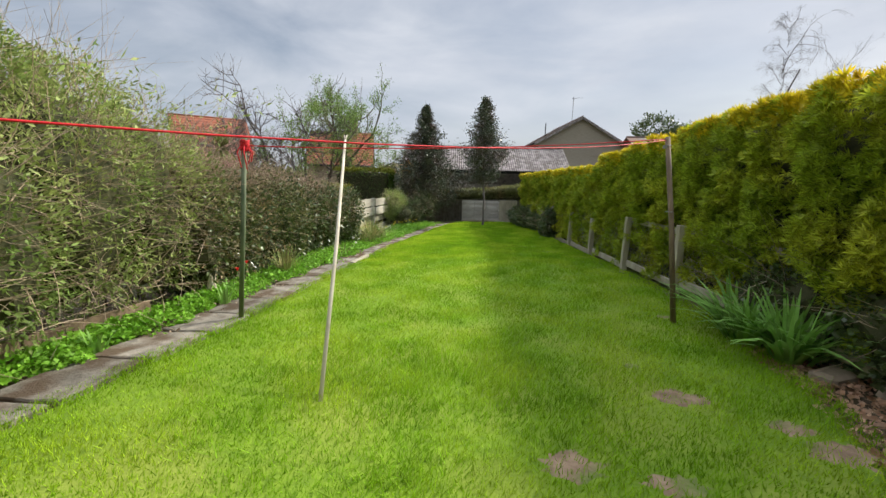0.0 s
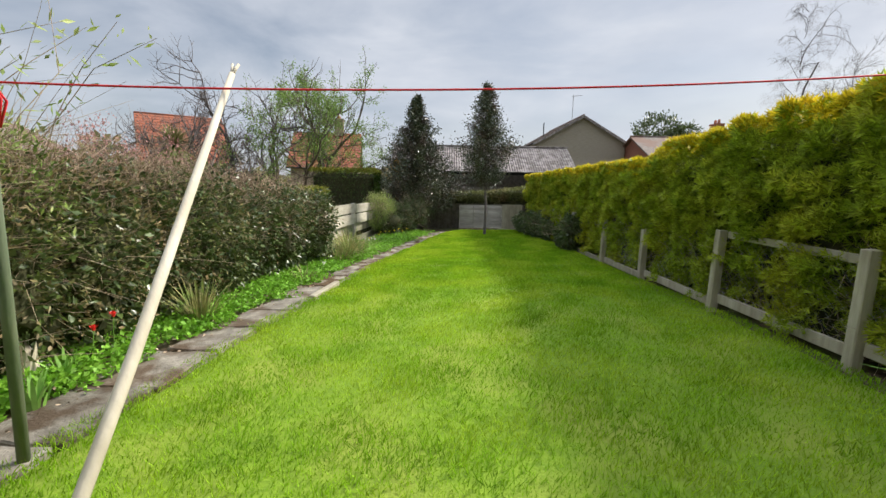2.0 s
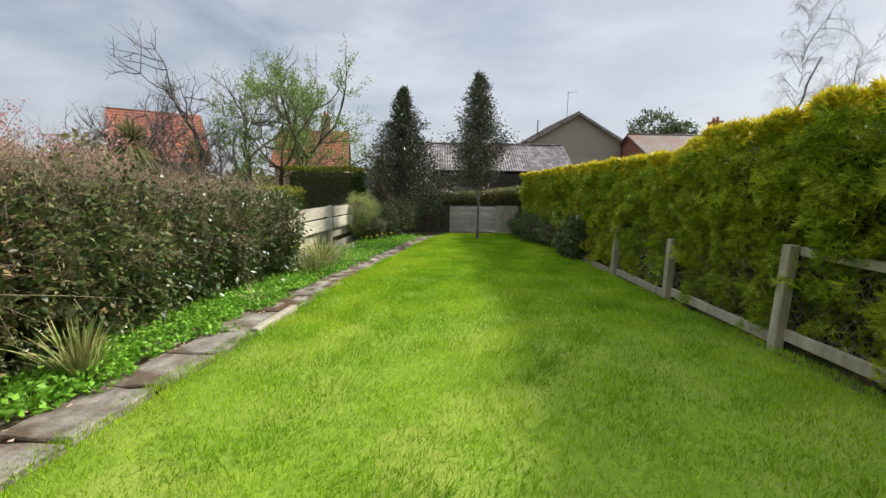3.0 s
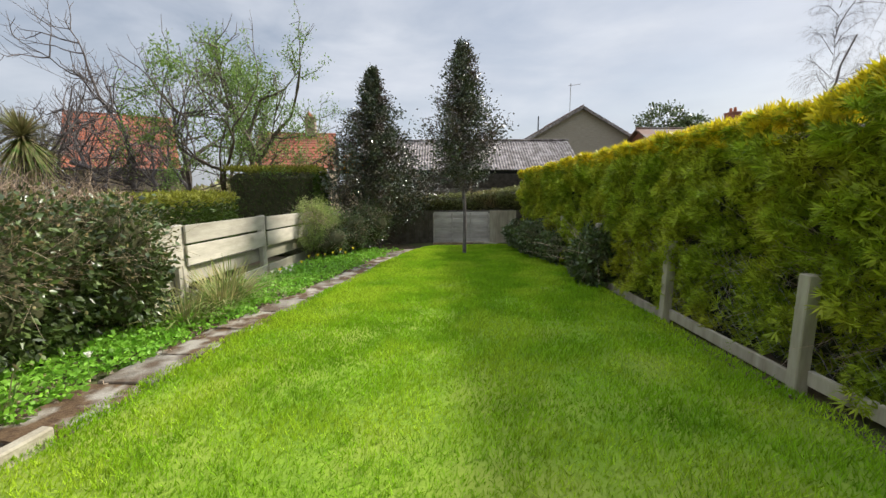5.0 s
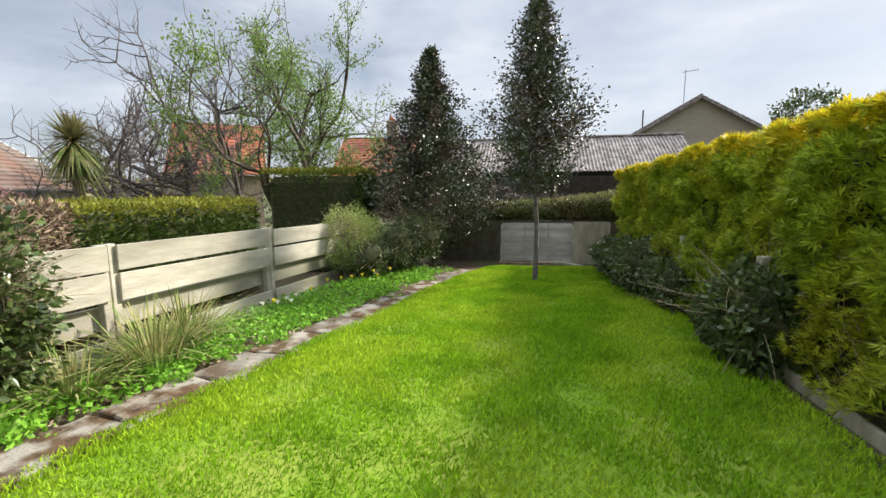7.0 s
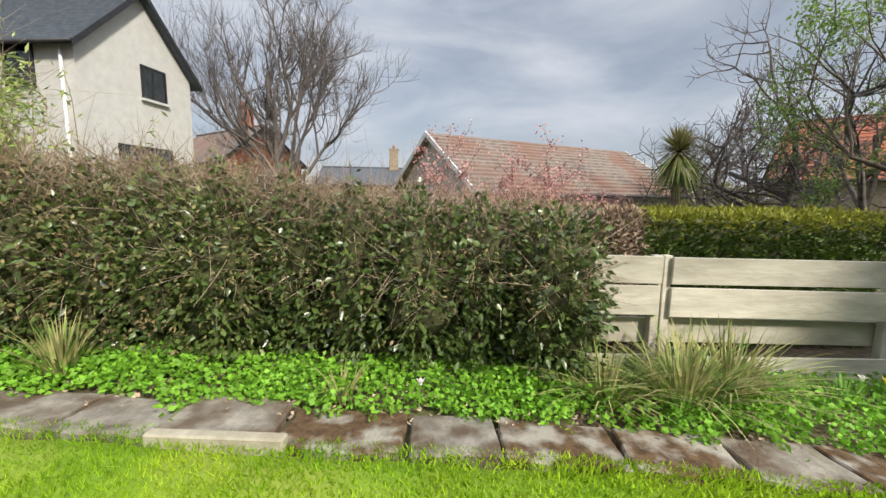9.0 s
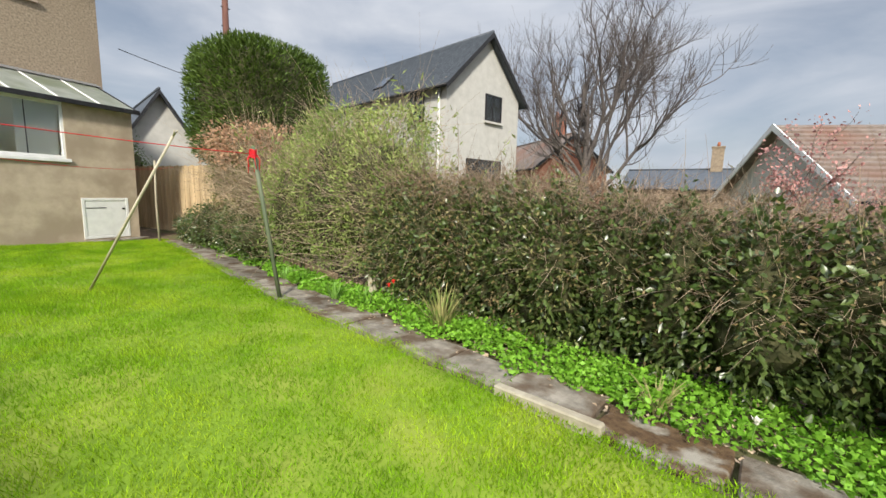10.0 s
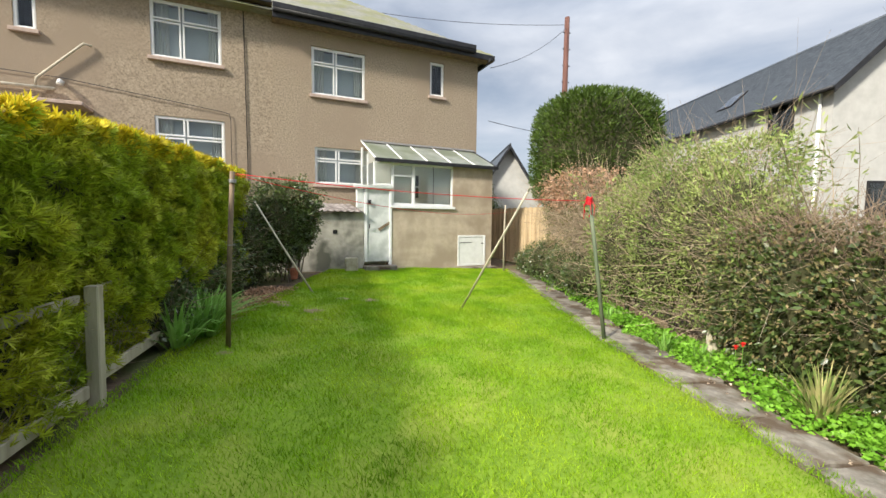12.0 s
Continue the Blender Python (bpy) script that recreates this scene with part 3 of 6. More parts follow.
def make_tall_hedge():
    h = thing("tall_hedge", (3.6, 9.5, G(3.6, 9.5)), "tall clipped green conifer hedge with golden top growth", "hedge")
    inv = h.matrix_world.inverted()
    off = np.array([3.6, 9.5, G(3.6, 9.5)])
    rng = np.random.default_rng(11)
    v, f = [], []
    ys = np.arange(0.0, 18.9, 0.25)
    prof = [-0.3, 0.1, 0.4, 0.8, 1.2, 1.7]
    for y in ys:
        t = hedge_top(y) - 0.1
        for q in prof:
            z = min(q, t)
            v.append((face_x(y, z) + 0.19, y, z + G(3, y) * 0.5))
        v.append((3.3, y, t))
        v.append((4.05, y, t))
        v.append((4.3, y, 1.2))
        v.append((4.2, y, -0.1))
    m = len(prof) + 4
    for j in range(len(ys) - 1):
        for i in range(m - 1):
            k = j * m + i
            f.append((k, k + m, k + m + 1, k + 1))
    v = np.array(v) - off
    # core coloured dark so gaps between sprays read as shadow
    core = raw("hedge_core", v, f, "shade_core", h, "inside of the hedge, coloured dark as shade between the sprays", smooth=True)
    bm = bmesh.new()
    bm.from_mesh(core.data)
    bmesh.ops.holes_fill(bm, edges=[e for e in bm.edges if e.is_boundary], sides=0)
    bm.to_mesh(core.data)
    bm.free()
    n = 108000
    y = 0.0 + 18.8 * rng.uniform(0, 1, n) ** 1.1
    foot = 0.09 - 0.015 * y - fall(y)
    z = foot + rng.uniform(0.02, 1, n) ** 0.85 * (np.array([hedge_top(q) for q in y]) - foot)
    keep = (z > 0.75) | (y > 12) | (rng.uniform(0, 1, n) < 0.92)
    y, z = y[keep], z[keep]
    x = np.array([face_x(a, b) for a, b in zip(y, z)]) + rng.uniform(-0.05, 0.17, len(y))
    clump = np.array([noise.noise((a * 5.5, b * 5, 4)) for a, b in zip(y, z)])
    sel = clump > -0.2 + rng.normal(0, 0.1, len(y))
    x, y, z = x[sel] - 0.05 * clump[sel], y[sel], z[sel]
    d = np.stack([-np.ones(len(y)) * 0.8, rng.normal(0, 0.7, len(y)), 0.3 + rng.normal(0, 0.3, len(y))], 1)
    v, f = spray_mesh(np.stack([x, y, z], 1) - off, d, 0.095, 0.058, rng, 5)
    raw("hedge_foliage", v, f, "thuja", h, "feathery green conifer sprays")
    n = 5500
    y = rng.uniform(0, 18.8, n)
    t = np.array([hedge_top(q) for q in y])
    z = t - np.abs(rng.normal(0, 0.075, n))
    x = np.array([face_x(a, b) for a, b in zip(y, z)]) - 0.04 + rng.uniform(0, 0.08, n)
    v, f = spray_mesh(np.stack([x, y, z], 1) - off, np.stack([-0.6 * np.ones(n), rng.normal(0, 0.3, n), np.ones(n)], 1), 0.1, 0.08, rng)
    raw("golden_fringe", v, f, "thuja_gold", h, "golden yellow growth along the front edge")
    n = 13000
    y = rng.uniform(0.0, 18.9, n)
    x = rng.uniform(2.95, 4.25, n)
    t = np.array([hedge_top(q) for q in y])
    c = np.stack([x, y, t - 0.05 + rng.uniform(-0.08, 0.03, n)], 1) - off
    c[:, 2] -= np.where(x < 3.05, rng.uniform(0, 0.06, n), 0)
    d = np.stack([rng.normal(-0.15, 0.4, n), rng.normal(0, 0.4, n), np.ones(n)], 1)
    v, f = spray_mesh(c, d, 0.11, 0.06, rng)
    raw("golden_top", v, f, "thuja_gold", h, "golden yellow new growth along the top")
    n = 2600
    y = rng.uniform(1, 12.5, n)
    c = np.stack([rng.uniform(3.05, 3.3, n), y, rng.uniform(0.0, 1.0, n)], 1) - off
    d = np.stack([rng.normal(-0.2, 0.4, n), rng.normal(0, 0.6, n), rng.normal(0.5, 0.5, n)], 1)
    v, f = twig_mesh(c, d, 0.3, 0.004, rng)
    raw("twig_tangle", v, f, "dead", h, "bare brown twigs low in the hedge")


POSTS = [5.16, 6.92, 8.77, 10.5, 12.5, 14.5, 16.2, 17.8]


def make_wire_fence():
    f = thing("wire_fence", (2.91, 10, G(2.91, 10)), "low weathered timber post and wire fence in front of the hedge", "fence")
    o = Vector(f.location)
    for i, y in enumerate(POSTS):
        z = G(2.96, y)
        lean = (-0.01, 0.01, 0.0, 0.015)[i % 4]
        bm = bmesh.new()
        box(bm, -0.05, 0.05, -0.045, 0.045, -0.12, (0.96, 0.97, 0.84, 0.9)[i % 4], 0.008, Matrix.Translation(Vector((2.9, y, z)) - o) @ Matrix.Rotation(lean, 4, "Y"))
        part("fence_post", bm, "post", f)
    for a, b in zip([1.6] + POSTS, POSTS):
        bm = bmesh.new()
        box(bm, -0.02, 0.02, a + 0.05 - o.y, b - 0.05 - o.y, 0, 0.11, 0.006, Matrix.Translation((0.03, 0, G(2.96, (a + b) / 2) - o.z)) @ Matrix.Rotation(-0.015, 4, "X"))
        part("gravel_board", bm, "post", f)
    for a, b in ((3.4, 5.16), (5.16, 6.92)):
        bm = bmesh.new()
        box(bm, 0.05, 0.09, a + 0.04 - o.y, b - 0.04 - o.y, 0.84, 0.92, 0.006, Matrix.Translation((0.0, 0, G(2.96, (a + b) / 2) - o.z)))
        part("rail", bm, "post", f)
    bm = bmesh.new()
    for k in range(75):
        y = 1.7 + k * 0.12
        for s in (-1, 1):
            tube(bm, [(0.04, y - o.y, G(2.96, y) - o.z + 0.14), (0.04, y + s * 0.75 - o.y, G(2.96, y) - o.z + 0.88)], 0.001, 3, False)
    part("wire_mesh", bm, "wire", f, "thin rusted chain wire")


# ---- clothes posts, props, line ----
def clothes_post(x, y, z1, tx, ty, material, label):
    p = thing("clothes_post", (x, y, G(x, y)), label, "clothes post", "clothes posts")
    bm = bmesh.new()
    top = Vector((tx - x, ty - y, z1 - G(x, y)))
    tube(bm, [(0, 0, -0.1), top * 0.5 + Vector((0.008, 0, 0)), top], [0.029, 0.027, 0.026], 10)
    part("pole", bm, material, p, smooth=True)
    bm = bmesh.new()
    tube(bm, [top + Vector((0, 0, -0.12)), top + Vector((0, 0, -0.09))], 0.036, 10)
    part("wire_collar", bm, "wire", p)
    return p, Vector(p.location) + top


def sag(a, b, drop, n=14):
    return [a.lerp(b, i / n) + Vector((0, 0, -4 * drop * (i / n) * (1 - i / n))) for i in range(n + 1)]


def make_clothes_things():
    lp, lt = clothes_post(-2.7, 4.04, 1.93, -2.45, 3.9, "poleg", "slim green-grey clothes post with red cord tied round its top")
    rp, rt = clothes_post(2.23, 3.87, 2.03, 2.07, 4.16, "pole", "brown timber clothes post standing in the lawn by the hedge")
    bm = bmesh.new()
    k = lt - lp.location
    for i in range(9):
        a = i * 2.3
        tube(bm, [k + Vector((math.cos(t + a) * 0.042, math.sin(t + a) * 0.042, -0.05 - 0.012 * i + 0.008 * math.sin(3 * t))) for t in (j * math.pi / 5 for j in range(11))], 0.007, 5)
    for i in range(5):
        a = i * 1.25
        tube(bm, [k + Vector((0.04 * math.cos(a), 0.04 * math.sin(a), -0.1)), k + Vector((0.08 * math.cos(a), 0.08 * math.sin(a), -0.17)), k + Vector((0.06 * math.cos(a + 0.4), 0.06 * math.sin(a), -0.27 - 0.02 * i))], 0.006, 5)
    part("tied_cord", bm, "red", lp, "bright red cord wound in a knot", smooth=True)
    bm = bmesh.new()
    k = rt - rp.location
    for zz in (-0.08, -0.72):
        tube(bm, [k * (1 + zz / 2) + Vector((math.cos(t) * 0.04, math.sin(t) * 0.04, zz * 0.1)) for t in (j * math.pi / 5 for j in range(11))], 0.004, 5)
    part("tied_wire", bm, "wire", rp, smooth=True)
    bm = bmesh.new()
    tube(bm, sag(lt + Vector((0, 0, -0.1)), rt + Vector((0, 0, -0.02)), 0.06), 0.005, 5)
    o = thing("clothes_line", tuple(lt), "thin red clothes line strung between two posts", "clothes line")
    bmesh.ops.translate(bm, verts=bm.verts[:], vec=-lt)
    part("cord", bm, "red", o, smooth=True)
    hk = Vector((-4.19, -2.38, 1.87))
    o2 = thing("house_clothes_line", tuple(rt), "red clothes line running from the timber post towards the side fence", "clothes line")
    bm = bmesh.new()
    tube(bm, [p - rt for p in sag(rt + Vector((0, 0, -0.03)), hk, 0.26)], 0.004, 5)
    part("cord", bm, "red", o2, smooth=True)
    rows = (
        ("clothes_prop", (-1.13, 2.13), (-1.43, 4.08, 1.92), "prop", "long pale clothes prop leaning up to the line"),
        ("clothes_prop", (1.48, 0.75), (2.5, 0.6, 1.8), "prop", "pale clothes prop leaning against the hedge"),
    )
    for name, (x, y), t, m, lab in rows:
        o = thing(name, (x, y, G(x, y)), lab, "clothes prop", "clothes props")
        bm = bmesh.new()
        d = Vector(t) - o.location
        tube(bm, [Vector((0, 0, 0)), d * 0.5 + Vector((0.01, 0, -0.01)), d], [0.017, 0.018, 0.014], 8)
        for s in (-1, 1):
            tube(bm, [d, d * 1.03 + Vector((0.015 * s, 0, 0))], [0.01, 0.007], 5)
        part("pole", bm, m, o, smooth=True)


# ---- shrubs ----
def shrub(name, at, label, category, blobs, leaf, n, length, width, seed, twigs=600, bark="bark", twig_len=0.5, droop=0.2, spread=0.7, group="", stemr=0.018, core=True):
    """A bush from uneven blobs (centre, radii), leaves near their skins and bare twigs among them."""
    x, y = at
    o = thing(name, (x, y, G(x, y)), label, category, group)
    rng = np.random.default_rng(seed)
    off = np.array(o.location)
    vol = np.array([b[1][0] * b[1][1] + b[1][1] * b[1][2] for b in blobs])
    vol = vol / vol.sum()
    L = []
    for (c, r), w in zip(blobs, vol):
        p, q = ellipsoid_points(int(n * w), np.array(c) - off, r, rng)
        good = p[:, 2] > 0.01
        L.append((p[good], q[good]))
    P, Q = np.concatenate([a for a, b in L]), np.concatenate([b for a, b in L])
    v, f = leaf_mesh(P, Q + [0, 0, 0.3], length, width, rng, droop, spread)
    raw("foliage", v, f, leaf, o)
    S = []
    for (c, r), w in zip(blobs, vol):
        k = max(20, int(twigs * w))
        q = rng.normal(0, 1, (k, 3))
        q[:, 2] = np.abs(q[:, 2])
        q /= np.linalg.norm(q, axis=1)[:, None]
        base = np.array([c[0], c[1], c[2]]) - off
        S.append((base + q * np.array(r) * rng.uniform(0.3, 0.75, (k, 1)), q))
    P, Q = np.concatenate([a for a, b in S]), np.concatenate([b for a, b in S])
    v, f = twig_mesh(P, Q + rng.normal(0, 0.5, Q.shape), twig_len, 0.0045, rng, 0.35)
    raw("twig_tangle", v, f, "dead", o, "pale bare twigs")
    br = []
    for c, r in blobs:
        for k in range(4):
            s = np.array([c[0] + rng.uniform(-0.3, 0.3) * r[0], c[1] + rng.uniform(-0.4, 0.4) * r[1], o.location.z - 0.05]) - off
            e = np.array(c) - off + rng.uniform(-0.5, 0.5, 3) * np.array(r)
            br.append(([s, s + (e - s) * 0.5 + rng.normal(0, 0.05, 3), e], [stemr, stemr * 0.8, stemr * 0.5], 0))
    wood("stem", br, bark, o)
    # solid filler whose dark colour paints the shade between leaves
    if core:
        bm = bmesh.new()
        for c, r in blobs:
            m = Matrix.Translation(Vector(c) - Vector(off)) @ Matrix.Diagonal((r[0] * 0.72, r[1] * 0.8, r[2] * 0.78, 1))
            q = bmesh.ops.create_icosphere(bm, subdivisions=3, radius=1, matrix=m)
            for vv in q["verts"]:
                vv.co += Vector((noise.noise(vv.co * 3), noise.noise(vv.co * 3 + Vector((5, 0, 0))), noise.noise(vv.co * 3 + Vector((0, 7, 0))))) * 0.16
        part("inner_growth", bm, "shade_core", o, "filler coloured dark as the shade inside the bush")
    return o


def make_left_shrubs():
    blobs = []
    for i, y in enumerate(np.arange(5.2, 10.7, 0.6)):
        x = hedge_front(y) - 0.55 + float(np.interp(y, [9, 10.4, 11.3], [0, 0.3, 0.45]))
        zt = float(np.interp(y, [5, 7, 9, 10.6, 11.3], [1.62, 1.6, 1.43, 1.3, 1.0]))
        blobs.append(((x + 0.08 * math.sin(i * 2.1), y, zt * 0.42 - 0.12), (0.62, 0.55, zt * 0.62)))
    o = shrub("laurel_hedge", (-3.7, 7.8), "tangled evergreen hedge with dark glossy leaves and bare twigs", "hedge", blobs, "leaf_dark", 40000, 0.08, 0.046, 21, 5600, twig_len=0.35)
    rng = np.random.default_rng(3)
    off = np.array(o.location)
    P, Q = [], []
    for c, r in blobs:
        p, q = ellipsoid_points(2700 if c[1] < 8.2 else 900, np.array(c) - off, np.array(r) * 1.04, rng, 0.8)
        m = (q[:, 2] > -0.1) | (rng.uniform(0, 1, len(q)) < (0.7 if c[1] < 8.8 else 0.2))
        P.append(p[m]), Q.append(q[m])
    v, f = leaf_mesh(np.concatenate(P), np.concatenate(Q), 0.055, 0.026, rng, 0.1, 0.8)
    raw("faded_foliage", v, f, "leaf_mid", o, "brownish green small leaves over the top")
    n = 5200
    y = rng.uniform(4.9, 11, n)
    p = np.stack([np.array([hedge_front(q) for q in y]) - rng.uniform(0.1, 1.1, n), y, np.interp(y, [5, 7, 9, 10.9], [1.5, 1.45, 1.25, 1.05]) + rng.uniform(-0.3, 0.14, n)], 1) - off
    v, f = twig_mesh(p, rng.normal(0, 1, (n, 3)) + [0.2, 0, 0.5], 0.3, 0.0035, rng, 0.4)
    raw("top_twig", v, f, "brown_growth", o, "brown bare twigs over the top")
    blobs = [((-4.25, 2.6, 1.0), (0.8, 0.8, 1.1)), ((-4.3, 3.6, 1.25), (0.85, 0.85, 1.3)), ((-4.3, 4.5, 1.15), (0.85, 0.8, 1.25)), ((-4.2, 5.2, 0.95), (0.75, 0.6, 0.95)), ((-4.6, 3.4, 1.9), (0.6, 0.8, 0.6))]
    shrub("olive_shrub", (-4.3, 3.9), "tall loose shrub with fine olive-green leaves and pale stems", "shrub", blobs, "leaf_olive", 34000, 0.07, 0.022, 22, 1300, twig_len=0.7, droop=0.1)
    rng = np.random.default_rng(30)
    o = thing("bramble", (-4.1, 3.8, G(-4.1, 3.8)), "pale dead arching stems tangled through the shrubs", "bramble")
    for k, (y0, y1) in enumerate(((-2.6, -1.5), (-1.5, -0.6), (-0.6, 0.2), (0.2, 1.0), (1.0, 1.8))):
        n = 200
        v, f = twig_mesh(np.stack([rng.uniform(-0.5, 0.4, n), rng.uniform(y0, y1, n), rng.uniform(0.2, 1.9, n)], 1), np.stack([rng.normal(0.5, 0.5, n), rng.normal(0, 0.9, n), rng.normal(0.3, 0.5, n)], 1), 0.8, 0.0055, rng, 0.4, 5)
        raw("stem", v, f, "dead", o)
    blobs = [((-4.7, 3.1, 2.3), (0.6, 0.9, 0.65)), ((-4.8, 4.3, 2.3), (0.6, 0.8, 0.55)), ((-4.6, 2.2, 1.9), (0.5, 0.6, 0.6))]
    shrub("privet", (-4.7, 3.4), "tall thin airy shrub with narrow grey-green leaves", "shrub", blobs, "leaf_olive", 10000, 0.085, 0.024, 33, 350, twig_len=0.7, core=False)
    rng = np.random.default_rng(31)
    o = thing("privet_shoots", (-4.4, 4.2, G(-4.4, 4.2)), "tall wispy shoots with narrow grey-green leaves above the shrub", "shrub")
    br, P, Q = [], [], []
    for k in range(58):
        s = np.array([rng.uniform(-0.5, 0.5), rng.uniform(-2.4, 1.6), 1.2])
        d = np.array([rng.normal(0.1, 0.2), rng.normal(0, 0.28), 1.0])
        L = rng.uniform(1.0, 2.0)
        pts = [s + d * L * u + np.array([0.2, 0.1, -0.15]) * u * u * rng.uniform(0, 2) for u in (0, 0.25, 0.5, 0.75, 1)]
        br.append((pts, [0.008, 0.007, 0.005, 0.004, 0.002], 0))
        for u in np.linspace(0.3, 1, 26):
            i = min(3, int(u * 4))
            p = pts[i] + (pts[i + 1] - pts[i]) * (u * 4 - i)
            P.append(p + rng.normal(0, 0.03, 3)), Q.append(d * 0.5 + rng.normal(0, 0.7, 3))
    wood("stem", br, "dead", o)
    v, f = leaf_mesh(P, Q, 0.11, 0.026, rng, 0.1, 0.4)
    raw("foliage", v, f, "leaf_olive", o)
    blobs = [((-4.6, 0.9, 1.2), (0.7, 0.9, 1.3)), ((-4.7, -0.2, 1.3), (0.7, 0.8, 1.3)), ((-4.6, 1.7, 1.0), (0.6, 0.6, 1.1))]
    shrub("beech_shrub", (-4.6, 0.7), "tall twiggy shrub holding dry copper-brown leaves", "shrub", blobs, "leaf_mid", 8000, 0.07, 0.035, 23, 2200, twig_len=0.8, core=False)
    o = thing("beech_leaves", (-4.6, 0.6, G(-4.6, 0.6)), "dry copper-brown beech growth below the clipped yew", "shrub")
    P, Q = ellipsoid_points(3000, (0.1, -0.2, 2.35), (0.8, 1.4, 0.55), rng, 0.3)
    v, f = leaf_mesh(P, Q, 0.08, 0.05, rng)
    raw("foliage", v, f, "leaf_beech", o)
    v, f = twig_mesh(np.stack([rng.uniform(-0.4, 0.4, 200), rng.uniform(-1.3, 1.2, 200), rng.uniform(0, 0.8, 200)], 1), rng.normal(0, 0.12, (200, 3)) + [0, 0, 1], 2.0, 0.009, rng, 0.12)
    raw("stem", v, f, "dead", o)
    blobs = [((-4.3, -0.8, 0.5), (0.5, 0.8, 0.55)), ((-4.25, 0.4, 0.45), (0.45, 0.7, 0.6)), ((-4.05, 1.5, 0.4), (0.45, 0.7, 0.5)), ((-4.35, -1.8, 0.35), (0.35, 0.6, 0.4))]
    shrub("evergreen_shrub", (-4.2, 0.0), "low dark evergreen shrub beside the path", "shrub", blobs, "leaf_dark", 13000, 0.06, 0.035, 24, 300)
    # clipped yew
    o = thing("clipped_yew", (-5.85, -1.2, G(-5.85, -1.2)), "large clipped dome of dark green yew", "tree")
    P, Q = [], []
    n = 32000
    q = rng.normal(0, 1, (n, 3))
    q /= np.linalg.norm(q, axis=1)[:, None]
    e = 0.55
    sq = np.sign(q) * np.abs(q) ** 0.75
    sq /= np.max(np.abs(sq) ** 1.0, axis=1)[:, None] ** 0.35
    P = np.array([0, 0, 3.5]) + sq * np.array([1.62, 1.62, 1.72]) * rng.uniform(0.86, 1.0, (n, 1)) * 0.93
    v, f = leaf_mesh(P, q + [0, 0, 0.4], 0.12, 0.03, rng, 0.0, 0.45)
    raw("foliage", v, f, "leaf_yew", o)
    # dark filler under the yew leaves, inner shade put into its colour
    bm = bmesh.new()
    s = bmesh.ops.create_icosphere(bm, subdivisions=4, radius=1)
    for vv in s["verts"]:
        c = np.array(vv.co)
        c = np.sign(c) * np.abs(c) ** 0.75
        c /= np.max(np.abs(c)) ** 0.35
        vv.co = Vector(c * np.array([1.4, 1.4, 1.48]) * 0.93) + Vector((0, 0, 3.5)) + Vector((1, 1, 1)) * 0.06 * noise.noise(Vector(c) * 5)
    part("inner_growth", bm, "shade_core", o, smooth=True)
    wood("trunk", [([np.array([0, 0, -0.1]), np.array([0.05, 0, 1.2]), np.array([0, 0.05, 3.0])], [0.16, 0.13, 0.08], 0)], "bark", o)


def make_ground_cover():
    rng = np.random.default_rng(8)
    n = 40000
    y = rng.uniform(-1.5, 17.2, n)
    e = np.interp(y, EDGE_Y, EDGE_X)
    b = np.array([hedge_front(q) for q in np.linspace(-2, 18, 300)])
    b = np.interp(y, np.linspace(-2, 18, 300), b)
    u = rng.uniform(0, 1, n)
    a = e - np.where(y < 5, 0.6, 0.5) + 0.08 * np.sin(y * 5.2) + 0.07 * np.sin(y * 11.7 + 1) + np.where(np.abs(((y + 0.1) % 1.4) - 0.7) < 0.04, 0.3, 0) * rng.uniform(0, 1, n)
    x = a + (b - 0.25 - a) * u
    z = 0.03 * x - 0.015 * y + np.where(y < 4, 0.02 * (4 - y), 0) - fall(y) + rng.uniform(0.01, 0.15, n) * (0.45 + 0.55 * np.minimum(u * 3, 1))
    dens = 0.5 + 0.5 * np.sin(y * 3.1 + x * 4)
    k = rng.uniform(0, 1, n) < 0.55 + 0.45 * dens
    k &= (y > 2.2) | (rng.uniform(0, 1, n) < 0.35)
    p = np.stack([x, y, z], 1)[k]
    d = np.stack([rng.normal(0.2, 0.7, len(p)), rng.normal(0, 0.7, len(p)), np.full(len(p), 0.35)], 1)
    v, f = leaf_mesh(p, d, 0.058, 0.042, rng, 0.15, 0.3)
    tagged(raw("ground_cover", v, f, "leaf_fresh"), "fresh green ground elder covering the bed beside the path", "ground cover", kind="stuff")
    n = 5000
    p = np.stack([rng.uniform(-4.6, -1.8, n), rng.uniform(3, 13, n), np.zeros(n)], 1)
    p = p[(p[:, 0] < np.interp(p[:, 1], EDGE_Y, EDGE_X) - 0.35)]
    p[:, 2] = 0.03 * p[:, 0] - 0.015 * p[:, 1] - fall(p[:, 1]) + 0.015
    v, f = leaf_mesh(p, rng.normal(0, 1, p.shape) * [1, 1, 0.1], 0.05, 0.035, rng, 0, 0.1)
    tagged(raw("leaf_litter", v, f, "dead"), "dry brown leaf litter on the soil", "leaf litter", kind="stuff")


